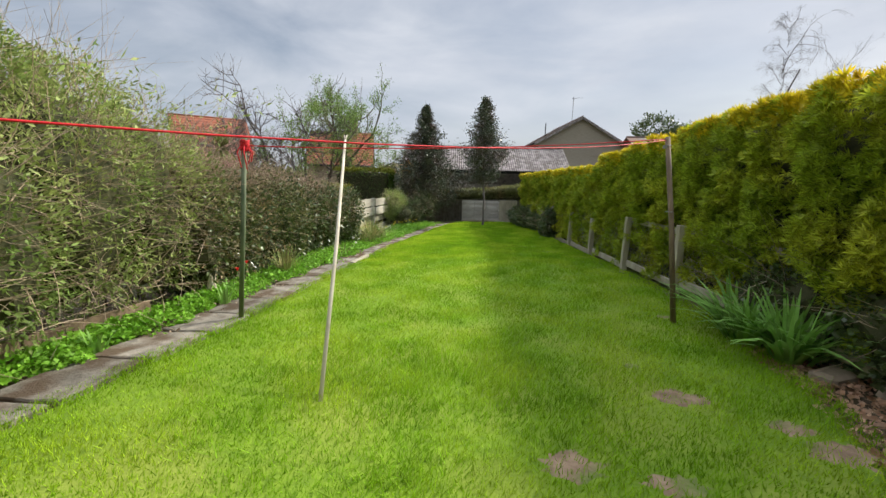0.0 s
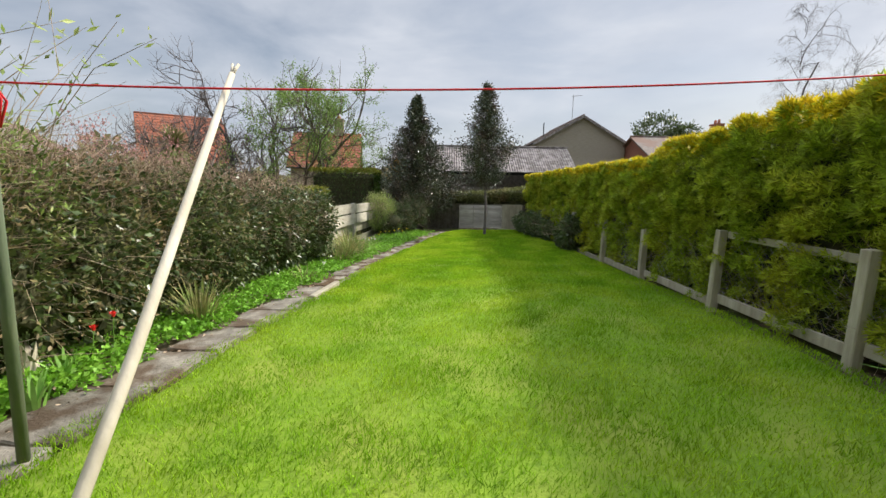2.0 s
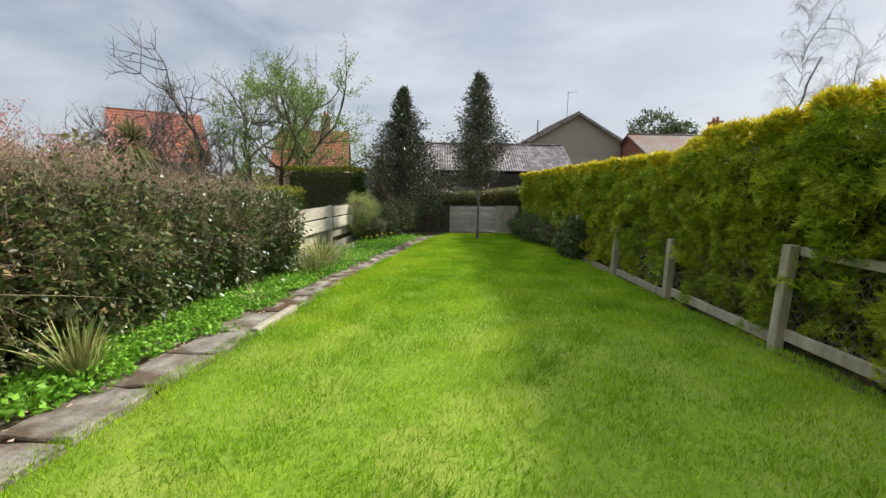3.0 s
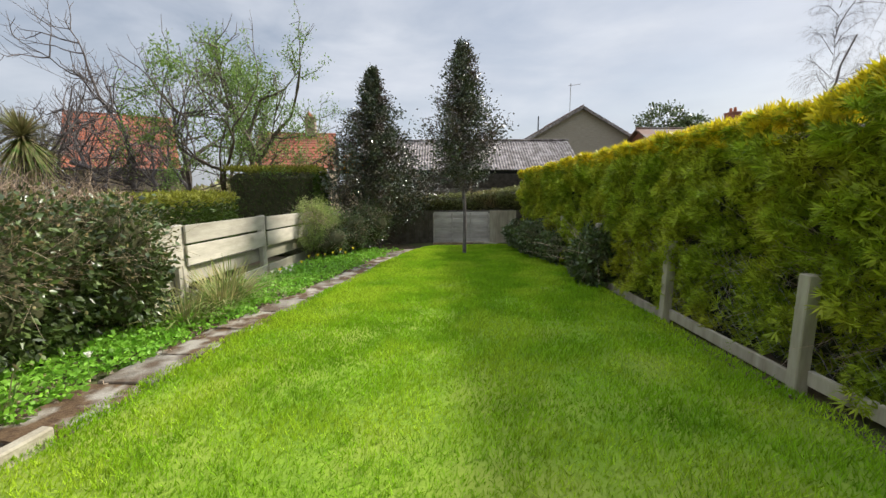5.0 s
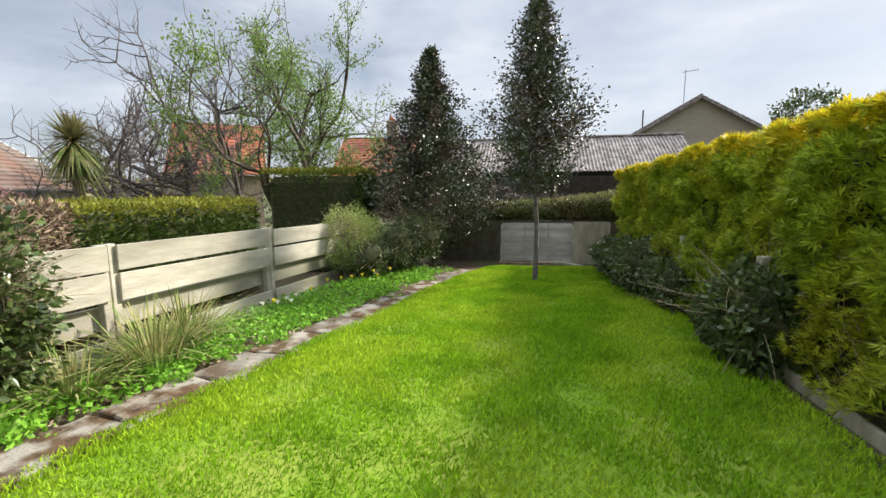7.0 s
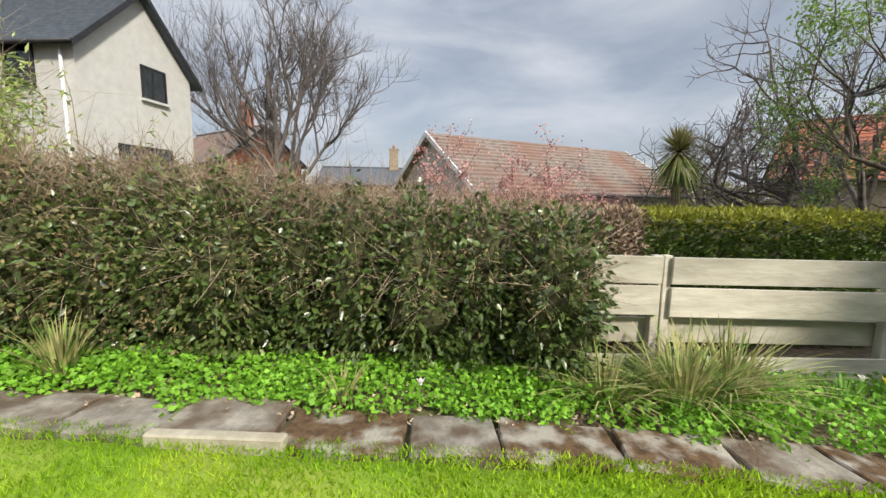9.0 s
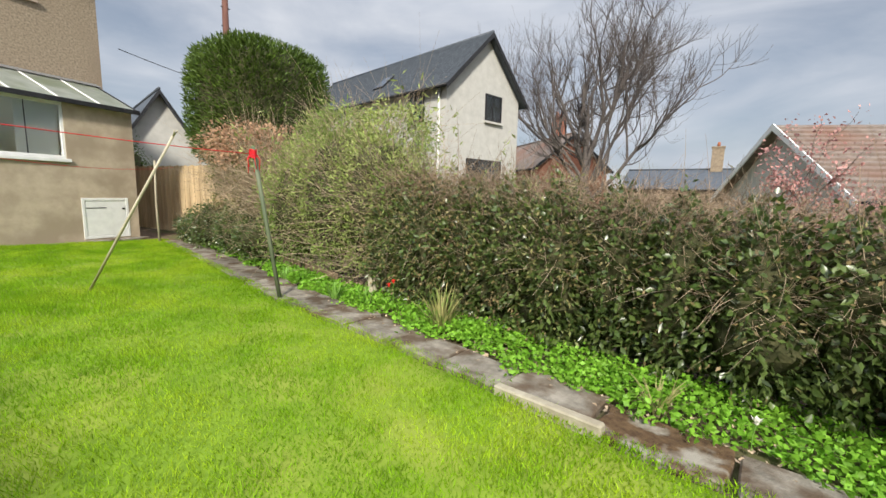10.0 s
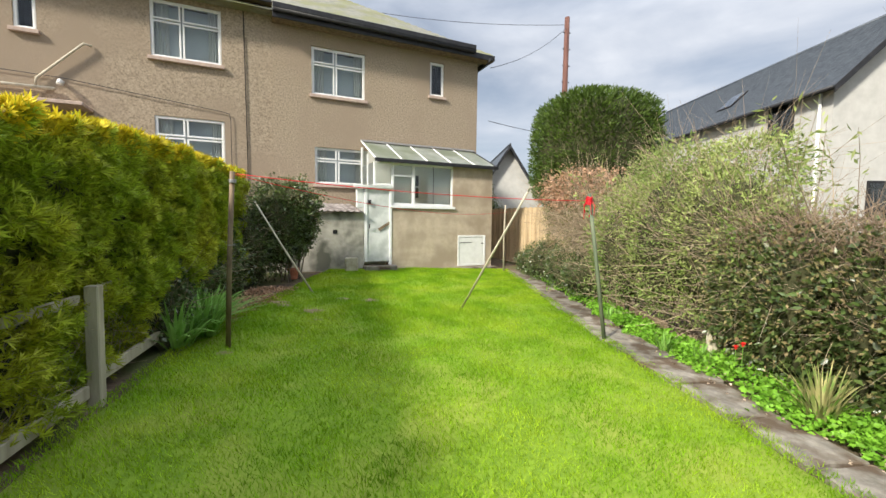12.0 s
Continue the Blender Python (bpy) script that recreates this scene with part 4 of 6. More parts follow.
def tuft(name, x, y, n, length, width, material, label, category, seed, spread=0.5, group="", r=0.12):
    """Arching strap leaves from one root."""
    o = thing(name, (x, y, G(x, y)), label, category, group)
    rng = np.random.default_rng(seed)
    v, f = [], []
    for k in range(n):
        a = rng.uniform(0, 2 * math.pi)
        out = np.array([math.cos(a), math.sin(a), 0])
        s = np.array([-math.sin(a), math.cos(a), 0])
        L = length * rng.uniform(0.5, 1.2)
        lean = rng.uniform(0.1, 1) * spread
        root = out * rng.uniform(0, r)
        w = width * rng.uniform(0.6, 1.2)
        b = len(v)
        for i, u in enumerate((0, 0.3, 0.6, 0.85, 1)):
            c = root + out * L * lean * (u + u * u * 0.7) + np.array([0, 0, L * (u - lean * u * u * 0.75)])
            ww = w * (0.7, 1, 0.8, 0.45, 0.05)[i]
            v += [c - s * ww, c + s * ww]
            if i:
                q = b + 2 * i
                f.append((q - 2, q - 1, q + 1, q))
        if k == n - 1 or k % 25 == 24:
            raw("leaf_tuft", v, f, material, o)
            v, f = [], []
    return o


def flower(name, x, y, h, material, label, category, group, seed):
    o = thing(name, (x, y, G(x, y)), label, category, group)
    bm = bmesh.new()
    tube(bm, [(0, 0, 0), (0.01, 0, h * 0.6), (0.02, 0.01, h)], 0.004, 5)
    part("stem", bm, "spike", o)
    bm = bmesh.new()
    for k in range(6):
        a = k * math.pi / 3
        c = Vector((0.02, 0.01, h))
        p = [c, c + Vector((math.cos(a - 0.4) * 0.025, math.sin(a - 0.4) * 0.025, 0.03)), c + Vector((math.cos(a) * 0.04, math.sin(a) * 0.04, 0.045)), c + Vector((math.cos(a + 0.4) * 0.025, math.sin(a + 0.4) * 0.025, 0.03))]
        bm.faces.new([bm.verts.new(q) for q in p])
    tube(bm, [Vector((0.02, 0.01, h)), Vector((0.02, 0.01, h + 0.045))], [0.012, 0.016], 7, False)
    part("bloom", bm, material, o)
    return o


def make_stump():
    """A broken pale stump among the shrubs, low boards behind it, and litter under the hedge."""
    o = thing("stump", (-3.6, 4.95, G(-3.6, 4.95)), "pale broken weathered stump among the shrubs by the path", "stump")
    rng = np.random.default_rng(77)
    bm = bmesh.new()
    rings = []
    for i, (z, r) in enumerate(((-0.05, 0.085), (0.08, 0.07), (0.2, 0.055), (0.3, 0.05))):
        rings.append([bm.verts.new((math.cos(a) * r * (1 + 0.3 * noise.noise((math.cos(a) * 2, math.sin(a) * 2, z * 6))) + 0.04 * i * 0.4, math.sin(a) * r, z + (0.06 * math.sin(3 * a) if i == 3 else 0))) for a in (k * math.pi / 6 for k in range(12))])
    for a, b in zip(rings, rings[1:]):
        for k in range(12):
            bm.faces.new((a[k], a[(k + 1) % 12], b[(k + 1) % 12], b[k]))
    bm.faces.new(rings[-1])
    part("stump_wood", bm, "prop", o, smooth=False)
    for k in range(2):
        y0 = 1.6 + 1.25 * k
        x0 = edge(y0) - 1.15
        o = thing("edging_board", (x0, y0, G(x0, y0)), "mossy brown plank edging under the shrubs", "board", "edging boards", turn=-14)
        boxes("plank", "pole", o, [(-0.02, 0.02, 0, 1.2, -0.05, 0.2)], 0.006)
    n = 2600
    y = rng.uniform(0.2, 3.2, n)
    x = np.array([lawn_right(q) for q in y]) + rng.uniform(-0.12, 0.75, n)
    p = np.stack([x, y, 0.03 * x - 0.015 * y + np.where(y < 4, 0.02 * (4 - y), 0) + 0.012], 1)
    v, f = leaf_mesh(p, rng.normal(0, 1, p.shape) * [1, 1, 0.12], 0.055, 0.035, rng, 0, 0.1)
    tagged(raw("fallen_leaves", v, f, "leaf_beech"), "reddish brown fallen leaves along the hedge foot", "leaf litter", kind="stuff")
    for k, (x, y, a, w) in enumerate(((2.75, 2.55, 20, 0.34), (2.95, 2.2, -15, 0.28), (3.05, 1.75, 35, 0.3))):
        o = thing("loose_stone", (x, y, G(x, y)), "flat grey stone lying at the foot of the hedge", "stone", "loose stones", turn=a)
        bm = bmesh.new()
        box(bm, -w / 2, w / 2, -0.09, 0.09, -0.03, 0.07, 0.025)
        for q in bm.verts:
            q.co += Vector((noise.noise(q.co * 9 + Vector((k, 0, 0))), noise.noise(q.co * 9 + Vector((0, k, 3))), 0)) * 0.05
        part("stone_body", bm, "stone", o)


def make_border_plants():
    tuft("grass_clump", -2.65, 11.55, 260, 0.72, 0.009, "straw", "large arching clump of straw-coloured and green blades", "grass clump", 1, 0.8, "clumps in the border", 0.22)
    tuft("grass_clump", -2.8, 12.1, 220, 0.7, 0.009, "straw", "large arching clump of straw-coloured and green blades", "grass clump", 2, 0.8, "clumps in the border", 0.2)
    tuft("grass_clump", -2.75, 10.9, 150, 0.55, 0.008, "straw", "arching clump of straw-coloured blades by the board fence", "grass clump", 12, 0.8, "clumps in the border", 0.2)
    tuft("grass_clump", -3.15, 6.45, 120, 0.55, 0.01, "straw", "tuft of yellow-green strap leaves beside the path", "grass clump", 3, 0.5, "clumps in the border")
    tuft("grass_clump", -2.75, 8.75, 40, 0.32, 0.008, "straw", "small tuft of yellow-green strap leaves", "grass clump", 4, 0.5, "clumps in the border")
    for i, (x, y, n) in enumerate(((2.62, 3.35, 110), (2.7, 2.9, 110), (2.85, 3.1, 80), (2.8, 3.75, 80))):
        tuft("lily_clump", x, y, n, 0.62, 0.022, "spike", "clump of broad green strap leaves against the hedge", "lily leaves", 40 + i, 0.75, "lily clumps under the hedge", 0.16)
    for i, (x, y) in enumerate(((-3.35, 5.0), (-3.2, 4.6), (-3.5, 3.0), (-2.6, 13.0), (-2.45, 13.6), (-2.35, 14.2), (-2.9, 12.4))):
        tuft("bulb_leaves", x, y, 22, 0.26, 0.014, "spike", "clump of upright blue-green bulb leaves", "bulb leaves", 60 + i, 0.35, "bulb clumps in the border", 0.08)
    for i, (x, y) in enumerate(((-2.5, 13.2), (-2.35, 13.9), (-2.4, 14.5), (-2.2, 15.0), (-2.05, 15.1), (-1.95, 15.4), (-1.8, 15.2), (-2.3, 14.8), (-1.7, 15.6))):
        flower("daffodil", x, y, 0.26 + 0.02 * (i % 3), "yellow", "yellow daffodil in the border", "daffodil", "daffodils", i)
    for i, (x, y) in enumerate(((-2.55, 13.35), (-2.5, 13.5), (-2.45, 13.65), (-2.4, 13.45), (-2.62, 9.35), (-2.6, 13.1))):
        flower("narcissus", x, y, 0.2 + 0.02 * (i % 3), "petal_white", "white narcissus in the border", "narcissus", "narcissi", i)
    for i, (x, y) in enumerate(((-3.38, 5.52), (-3.45, 5.38))):
        flower("tulip", x, y, 0.37 - 0.08 * i, "petal_red", "small red tulip in the border", "tulip", "tulips", i)
    blobs = [((-2.7, 15.95, 0.4), (0.5, 0.55, 0.62)), ((-2.5, 16.4, 0.3), (0.4, 0.4, 0.5))]
    shrub("round_bush", (-2.7, 16.2), "rounded pale green bush at the end of the board fence", "bush", blobs, "leaf_olive", 14000, 0.045, 0.018, 50, 300, twig_len=0.3, core=False)
    blobs = [((-1.9, 16.6, 0.15), (0.5, 0.5, 0.5)), ((-1.6, 17.1, 0.3), (0.6, 0.5, 0.6)), ((-2.2, 15.9, 0.0), (0.35, 0.4, 0.35))]
    shrub("laurel_bush", (-1.8, 16.8), "loose dark glossy-leaved bush beside the path", "bush", blobs, "leaf_dark", 7000, 0.06, 0.03, 51, 300)
    blobs = [((2.82, 12.4, 0.15), (0.34, 0.42, 0.52)), ((2.85, 12.9, 0.0), (0.3, 0.4, 0.4))]
    shrub("blue_holly", (2.85, 12.5), "dark blue-green glossy bush growing out of the hedge", "bush", blobs, "leaf_dark", 8000, 0.07, 0.04, 52, 150)
    blobs = [((2.6, 15.6, 0.05), (0.45, 0.8, 0.45)), ((2.55, 16.8, 0.0), (0.5, 0.8, 0.4)), ((2.75, 14.6, 0.0), (0.3, 0.7, 0.35))]
    shrub("ivy_mound", (2.6, 16), "low mound of dark ivy along the hedge foot", "ivy", blobs, "leaf_dark", 9000, 0.06, 0.045, 53, 60)
    blobs = [((2.9, -0.2, 0.9), (0.6, 0.6, 0.9)), ((2.35, -0.7, 1.35), (0.7, 0.6, 1.0)), ((3.2, -0.6, 1.1), (0.5, 0.5, 0.8)), ((1.9, -0.95, 1.4), (0.5, 0.45, 0.7)), ((2.1, -0.8, 1.85), (0.75, 0.5, 0.6))]
    shrub("viburnum", (2.5, 0.0), "dense dark green shrub between hedge and house", "shrub", blobs, "leaf_dark", 22000, 0.075, 0.038, 54, 400)
    blobs = [((3.05, 2.1, 0.45), (0.32, 0.8, 0.65)), ((3.0, 1.0, 0.6), (0.35, 0.8, 0.8)), ((3.0, 3.4, 0.35), (0.22, 0.6, 0.6))]
    shrub("ivy_mound", (3.1, 2.2), "dark ivy over the wire fence", "ivy", blobs, "leaf_dark", 11000, 0.06, 0.045, 55, 200)


# ---- trees ----
def cone_tree(name, x, y, z0, z1, width, trunk, label, leaf, n, seed, leafl=0.07, lean=0.0, cone=False):
    o = thing(name, (x, y, G(x, y)), label, "tree")
    rng = np.random.default_rng(seed)
    off = o.location.z
    br = [([np.array([0, 0, -0.05]), np.array([0.01, 0, (z0 - off) * 0.6]), np.array([-0.03, 0, z0 - off]), np.array([-0.06 + lean, 0, z1 - off - 0.3])], [trunk, trunk * 0.85, trunk * 0.8, 0.01], 0)]
    P, Q = [], []
    H = z1 - z0
    nb = int(70 * H / 3.3)
    for k in range(nb):
        u = (k + rng.uniform(0, 1)) / nb
        z = z0 + H * u * 0.97
        prof = (1 - u) ** 1.05 * 1.25 if cone else min(1.0, (u + 0.2) * 2.6) * (1 - u) ** 0.95 * 1.32
        L = width * prof * rng.uniform(0.65, 1.15) + 0.05
        a = k * 2.4 + rng.uniform(-0.3, 0.3)
        s = np.array([-0.05 + lean * u, 0, z - off])
        d = np.array([math.cos(a), math.sin(a), 0.75])
        e = s + d / np.linalg.norm(d) * L * 1.1
        m = (s + e) / 2 + np.array([0, 0, -0.04])
        br.append(([s, m, e], [0.014, 0.009, 0.003], 0))
        c = max(8, int(n / nb * (0.4 + prof)))
        t = rng.uniform(0.15, 1.05, c)[:, None]
        P.append(s + (e - s) * t + rng.normal(0, 0.085, (c, 3)) * (0.6 + prof))
        Q.append(np.tile(d, (c, 1)))
    wood("trunk", br, "greybark", o)
    v, f = leaf_mesh(np.concatenate(P), np.concatenate(Q), leafl, leafl * 0.5, rng, 0.1, 0.8)
    raw("crown", v, f, leaf, o)
    return o


def branch_tree(name, x, y, label, seed, starts, depth, material, leaf=None, nleaf=0, leafl=0.06, split=3, spread=0.5, droop=0.0, up=0.15, shrink=0.72, ends=2, thin=0.62):
    """A bare or thinly leaved tree; starts: (foot, way, length, radius)."""
    o = thing(name, (x, y, G(max(-12, min(10, x)), max(-8, min(22, y))) - 0.05), label, "tree")
    rng = np.random.default_rng(seed)
    br = []
    for s, d, L, r, *last in starts:
        one = []
        grow(s, d, L, r, last[0] if last else depth, rng, one, split, droop, spread, shrink, up, thin)
        wood("limb", one, material, o)
        br += one
    if leaf:
        tips = [p for pts, rad, dep in br if dep <= ends for p in pts[1:]]
        tips = np.array(tips)
        thick = np.array([noise.noise(Vector(p) * 0.9) for p in tips]) + rng.normal(0, 0.12, len(tips))
        tips = tips[thick > 0.0]
        k = rng.integers(0, len(tips), nleaf)
        v, f = leaf_mesh(tips[k] + rng.normal(0, leafl * 1.2, (nleaf, 3)), rng.normal(0, 1, (nleaf, 3)), leafl, leafl * 0.5, rng)
        raw("crown", v, f, leaf, o)
    return o


def make_trees():
    cone_tree("holly_tree", 0.97, 16.2, 1.2, 4.65, 0.92, 0.05, "young narrow evergreen tree on a straight grey stem in the lawn", "leaf_holly", 21000, 61)
    cone_tree("conifer_tree", -1.5, 18.4, -0.3, 4.7, 1.7, 0.07, "dense dark blue-green evergreen tree at the end of the path", "leaf_holly", 42000, 62, 0.085, cone=True)
    branch_tree("willow_tree", -6.1, 19.0, "spreading garden tree with thin fresh green leaves", 63, [((0, 0, 0), (-0.1, 0.3, 1), 2.5, 0.16), ((0.1, 0.1, 0.5), (0.5, -0.1, 1.0), 2.5, 0.12), ((-0.1, 0, 0.3), (-1.1, -0.2, 0.9), 2.7, 0.12), ((0, 0, 0.6), (0.1, -0.7, 1.0), 2.3, 0.08)], 5, "bark", "leaf_spring", 24000, 0.075, split=3, spread=0.65, shrink=0.74, thin=0.55)
    branch_tree("bare_fruit_tree", -8.4, 18.6, "old leafless garden tree with a wide twiggy crown", 64, [((0, 0, 0), (-0.2, 0, 1), 2.3, 0.14), ((0, 0, 0.4), (-0.9, 0.2, 1.0), 2.4, 0.11), ((0.1, 0, 0.4), (0.5, -0.3, 1.0), 1.9, 0.1)], 6, "greybark", split=3, spread=0.65, shrink=0.74, thin=0.6)
    branch_tree("bare_fruit_tree", -13.5, 20.5, "leafless garden tree behind the clipped hedge", 65, [((0, 0, 0), (0.1, 0, 1), 2.2, 0.12), ((0, 0, 0.4), (0.7, 0.2, 0.95), 2.1, 0.1)], 6, "greybark", split=3, spread=0.65, shrink=0.74, thin=0.6)
    branch_tree("sycamore", -21.5, 3.4, "large leafless tree with an upswept crown of fine twigs", 66, [((0, 0, 0), (0.03, 0, 1), 3.4, 0.27), ((0, 0, 1.6), (0.1, 1.3, 1), 3.5, 0.12), ((0, 0, 1.8), (0.1, -1.3, 1), 3.5, 0.12), ((0, 0, 2.6), (-0.5, 0.7, 1.1), 3.4, 0.12), ((0, 0, 1.9), (0.4, -0.7, 1.2), 3.3, 0.11), ((0, 0, 2.7), (0.2, 0.3, 1.4), 3.4, 0.12)], 5, "greybark", split=4, spread=0.42, shrink=0.74, up=0.28, thin=0.52)
    limbs = [((0, 0, 0), (0.02, 0, 1), 6.5, 0.12, 0), ((0.13, 0, 6.3), (0.0, 0, 1), 3.4, 0.07, 0), ((0.13, 0, 9.5), (0, 0, 1), 2.2, 0.03)]
    limbs += [((0.13, 0, 5.0 + 0.4 * k), (math.cos(2.4 * k) * 0.55, math.sin(2.4 * k) * 0.55, 0.8), 1.5 - 0.045 * k, 0.018) for k in range(20)]
    branch_tree("birch", 22.0, 30.0, "tall leafless birch with hanging twigs", 67, limbs, 4, "greybark", split=4, spread=0.42, shrink=0.68, droop=0.45, up=0.2, thin=0.5)
    branch_tree("birch", 28.5, 33.0, "leafless birch with a fine hazy crown", 68, [((0, 0, 0), (0.02, 0, 1), 5.5, 0.13, 0), ((0, 0, 4.5), (0.5, 0, 1), 2.6, 0.06), ((0, 0, 4.5), (-0.5, 0, 1), 2.6, 0.06), ((0, 0, 5), (0, 0, 1), 3, 0.06)], 5, "greybark", split=4, spread=0.5, shrink=0.7, droop=0.35, up=0.3, thin=0.5)
    shrub("garden_tree", (21.8, 45.0), "rounded evergreen garden tree beyond the houses", "tree", [((20.8, 45, 6.6), (2.2, 1.5, 1.9)), ((23.6, 45, 6.2), (1.5, 1.3, 1.4)), ((22, 45, 5.4), (2.6, 1.5, 1.5))], "leaf_dark", 6500, 0.28, 0.16, 69, 200, stemr=0.12, core=False)
    rng = np.random.default_rng(70)
    o = thing("flowering_cherry", (-7.5, 11.2, G(-7.5, 11.2)), "small tree with arching branches of pink buds", "tree")
    br = []
    for k in range(16):
        grow((0, rng.uniform(-1.2, 2.4), 0.4), (rng.normal(0, 0.3), rng.normal(0, 0.7), 1.0), 1.0, 0.016, 3, rng, br, 3, 0.15, 0.55, 0.75, 0.1)
    wood("limb", br, "bark", o)
    tips = np.array([p for pts, rad, dep in br if dep <= 1 for p in pts])
    k = rng.integers(0, len(tips), 20000)
    v, f = leaf_mesh(tips[k] + rng.normal(0, 0.06, (20000, 3)), rng.normal(0, 1, (20000, 3)), 0.05, 0.04, rng)
    raw("bud_cover", v, f, "leaf_pink", o)
    o = thing("orange_shrub", (-2.3, 18.6, G(-2.3, 18.6)), "shrub with orange leaves beside the dark evergreen", "shrub")
    P, Q = ellipsoid_points(1500, (0.1, 0, 2.5), (0.45, 0.3, 0.3), rng, 0.2)
    v, f = leaf_mesh(P, Q, 0.07, 0.04, rng)
    raw("foliage", v, f, "leaf_orange", o)
    v, f = twig_mesh(np.stack([rng.uniform(-0.3, 0.3, 60), rng.uniform(-0.2, 0.2, 60), np.full(60, 0.0)], 1), rng.normal(0, 0.12, (60, 3)) + [0, 0, 1], 2.6, 0.008, rng, 0.08)
    raw("stem", v, f, "dead", o)


def make_palm():
    x, y = -9.6, 16.2
    o = thing("cabbage_palm", (x, y, G(x, y)), "cabbage palm with a round head and a skirt of dead leaves", "palm")
    bm = bmesh.new()
    tube(bm, [(0, 0, -0.1), (0.03, 0, 1.3), (0, 0, 3.2)], [0.1, 0.09, 0.08], 9)
    part("trunk", bm, "bark", o, smooth=True)
    rng = np.random.default_rng(71)
    for name, m, n, lo, hi, L in (("frond_head", "leaf_mid", 300, -0.1, 1.4, 0.82), ("dead_frond_skirt", "straw", 230, -1.5, -0.4, 1.1)):
        v, f = [], []
        for k in range(n):
            a, e = rng.uniform(0, 6.283), rng.uniform(lo, hi)
            d = np.array([math.cos(a) * math.cos(e), math.sin(a) * math.cos(e), math.sin(e)])
            s = np.cross(d, (0, 0, 1.0))
            s /= np.linalg.norm(s)
            l = L * rng.uniform(0.7, 1.15)
            b = len(v)
            for i, u in enumerate((0, 0.5, 1)):
                c = np.array([0, 0, 3.22]) + d * l * u - np.array([0, 0, 0.15 * u * u])
                w = (0.014, 0.02, 0.002)[i]
                v += [c - s * w, c + s * w]
                if i:
                    q = b + 2 * i
                    f.append((q - 2, q - 1, q + 1, q))
        raw(name, v, f, m, o)


def clipped_hedge(name, x0, x1, y0, y1, z1, label, leaf, core, n, seed, tip=None):
    cx, cy = (x0 + x1) / 2, (y0 + y1) / 2
    o = thing(name, (cx, cy, G(cx, cy)), label, "hedge")
    rng = np.random.default_rng(seed)
    off = np.array(o.location)
    # filler block coloured dark as the shade inside the hedge
    bm = bmesh.new()
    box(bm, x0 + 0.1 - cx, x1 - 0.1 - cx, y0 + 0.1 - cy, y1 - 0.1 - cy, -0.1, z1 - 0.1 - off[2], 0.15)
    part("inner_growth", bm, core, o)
    P, Q = [], []
    for k in range(n):
        side = rng.uniform(0, 1)
        if side < 0.45:
            p, q = (x1, rng.uniform(y0, y1), rng.uniform(off[2], z1)), (1, 0, 0.4)
        elif side < 0.75:
            p, q = (rng.uniform(x0, x1), rng.uniform(y0, y1), z1), (0, 0, 1)
        else:
            p, q = (rng.uniform(x0, x1), (y0, y1)[k % 2], rng.uniform(off[2], z1)), (0, (-1, 1)[k % 2], 0.4)
        w = 0.05 * math.sin(p[1] * 4) * math.cos(p[2] * 3)
        P.append(np.array(p) + rng.normal(0, 0.035, 3) + [w, 0, 0]), Q.append(q)
    P, Q = np.array(P) - off, np.array(Q, float)
    if tip:
        top = P[:, 2] > z1 - off[2] - 0.06 - np.abs(rng.normal(0, 0.1, len(P)))
        v, f = leaf_mesh(P[top], Q[top], 0.08, 0.03, rng, 0, 0.5)
        raw("golden_top", v, f, tip, o)
        P, Q = P[~top], Q[~top]
    v, f = leaf_mesh(P, Q, 0.09, 0.03, rng, 0, 0.5)
    raw("foliage", v, f, leaf, o)


# ---- board fence and end of the garden ----
def make_board_fence():
    o = thing("board_fence", (-3.2, 13.0, G(-3.2, 13)), "low fence of wide bleached horizontal boards on timber posts", "fence")
    b = Vector(o.location)
    def fx(y):
        return -3.08 + (y - 14) * 0.06
    for i, (y, h) in enumerate(((11.65, 1.21), (13.99, 1.22), (16.4, 1.2))):
        for dy in (-0.05, 0.05):
            bm = bmesh.new()
            box(bm, -0.05, 0.03, -0.045, 0.04, -0.15, h, 0.006, Matrix.Translation((fx(y) - b.x, y + dy - b.y, G(fx(y), y) - b.z)))
            part("fence_post", bm, "plank", o)
    rng = random.Random(2)
    for a, c in ((10.95, 11.6), (11.7, 13.94), (14.04, 16.45)):
        for k, (z0, z1, dx) in enumerate(((-0.02, 0.25, 0.055), (0.35, 0.6, -0.075), (0.64, 0.92, 0.055), (0.945, 1.2, 0.055))):
            zz = G(fx((a + c) / 2), (a + c) / 2)
            ang = math.atan2(0.06, 1)
            zz += 0.02 * (c - a) / 2
            bm = bmesh.new()
            box(bm, -0.016, 0.016, 0, c - a, z0, z1, 0.004, Matrix.Translation((fx(a) + dx - b.x, a - b.y, zz - b.z + rng.uniform(-0.01, 0.01))) @ Matrix.Rotation(-ang, 4, "Z") @ Matrix.Rotation(-0.02 + rng.uniform(-0.006, 0.006), 4, "X"))
            part("board", bm, "plank", o)


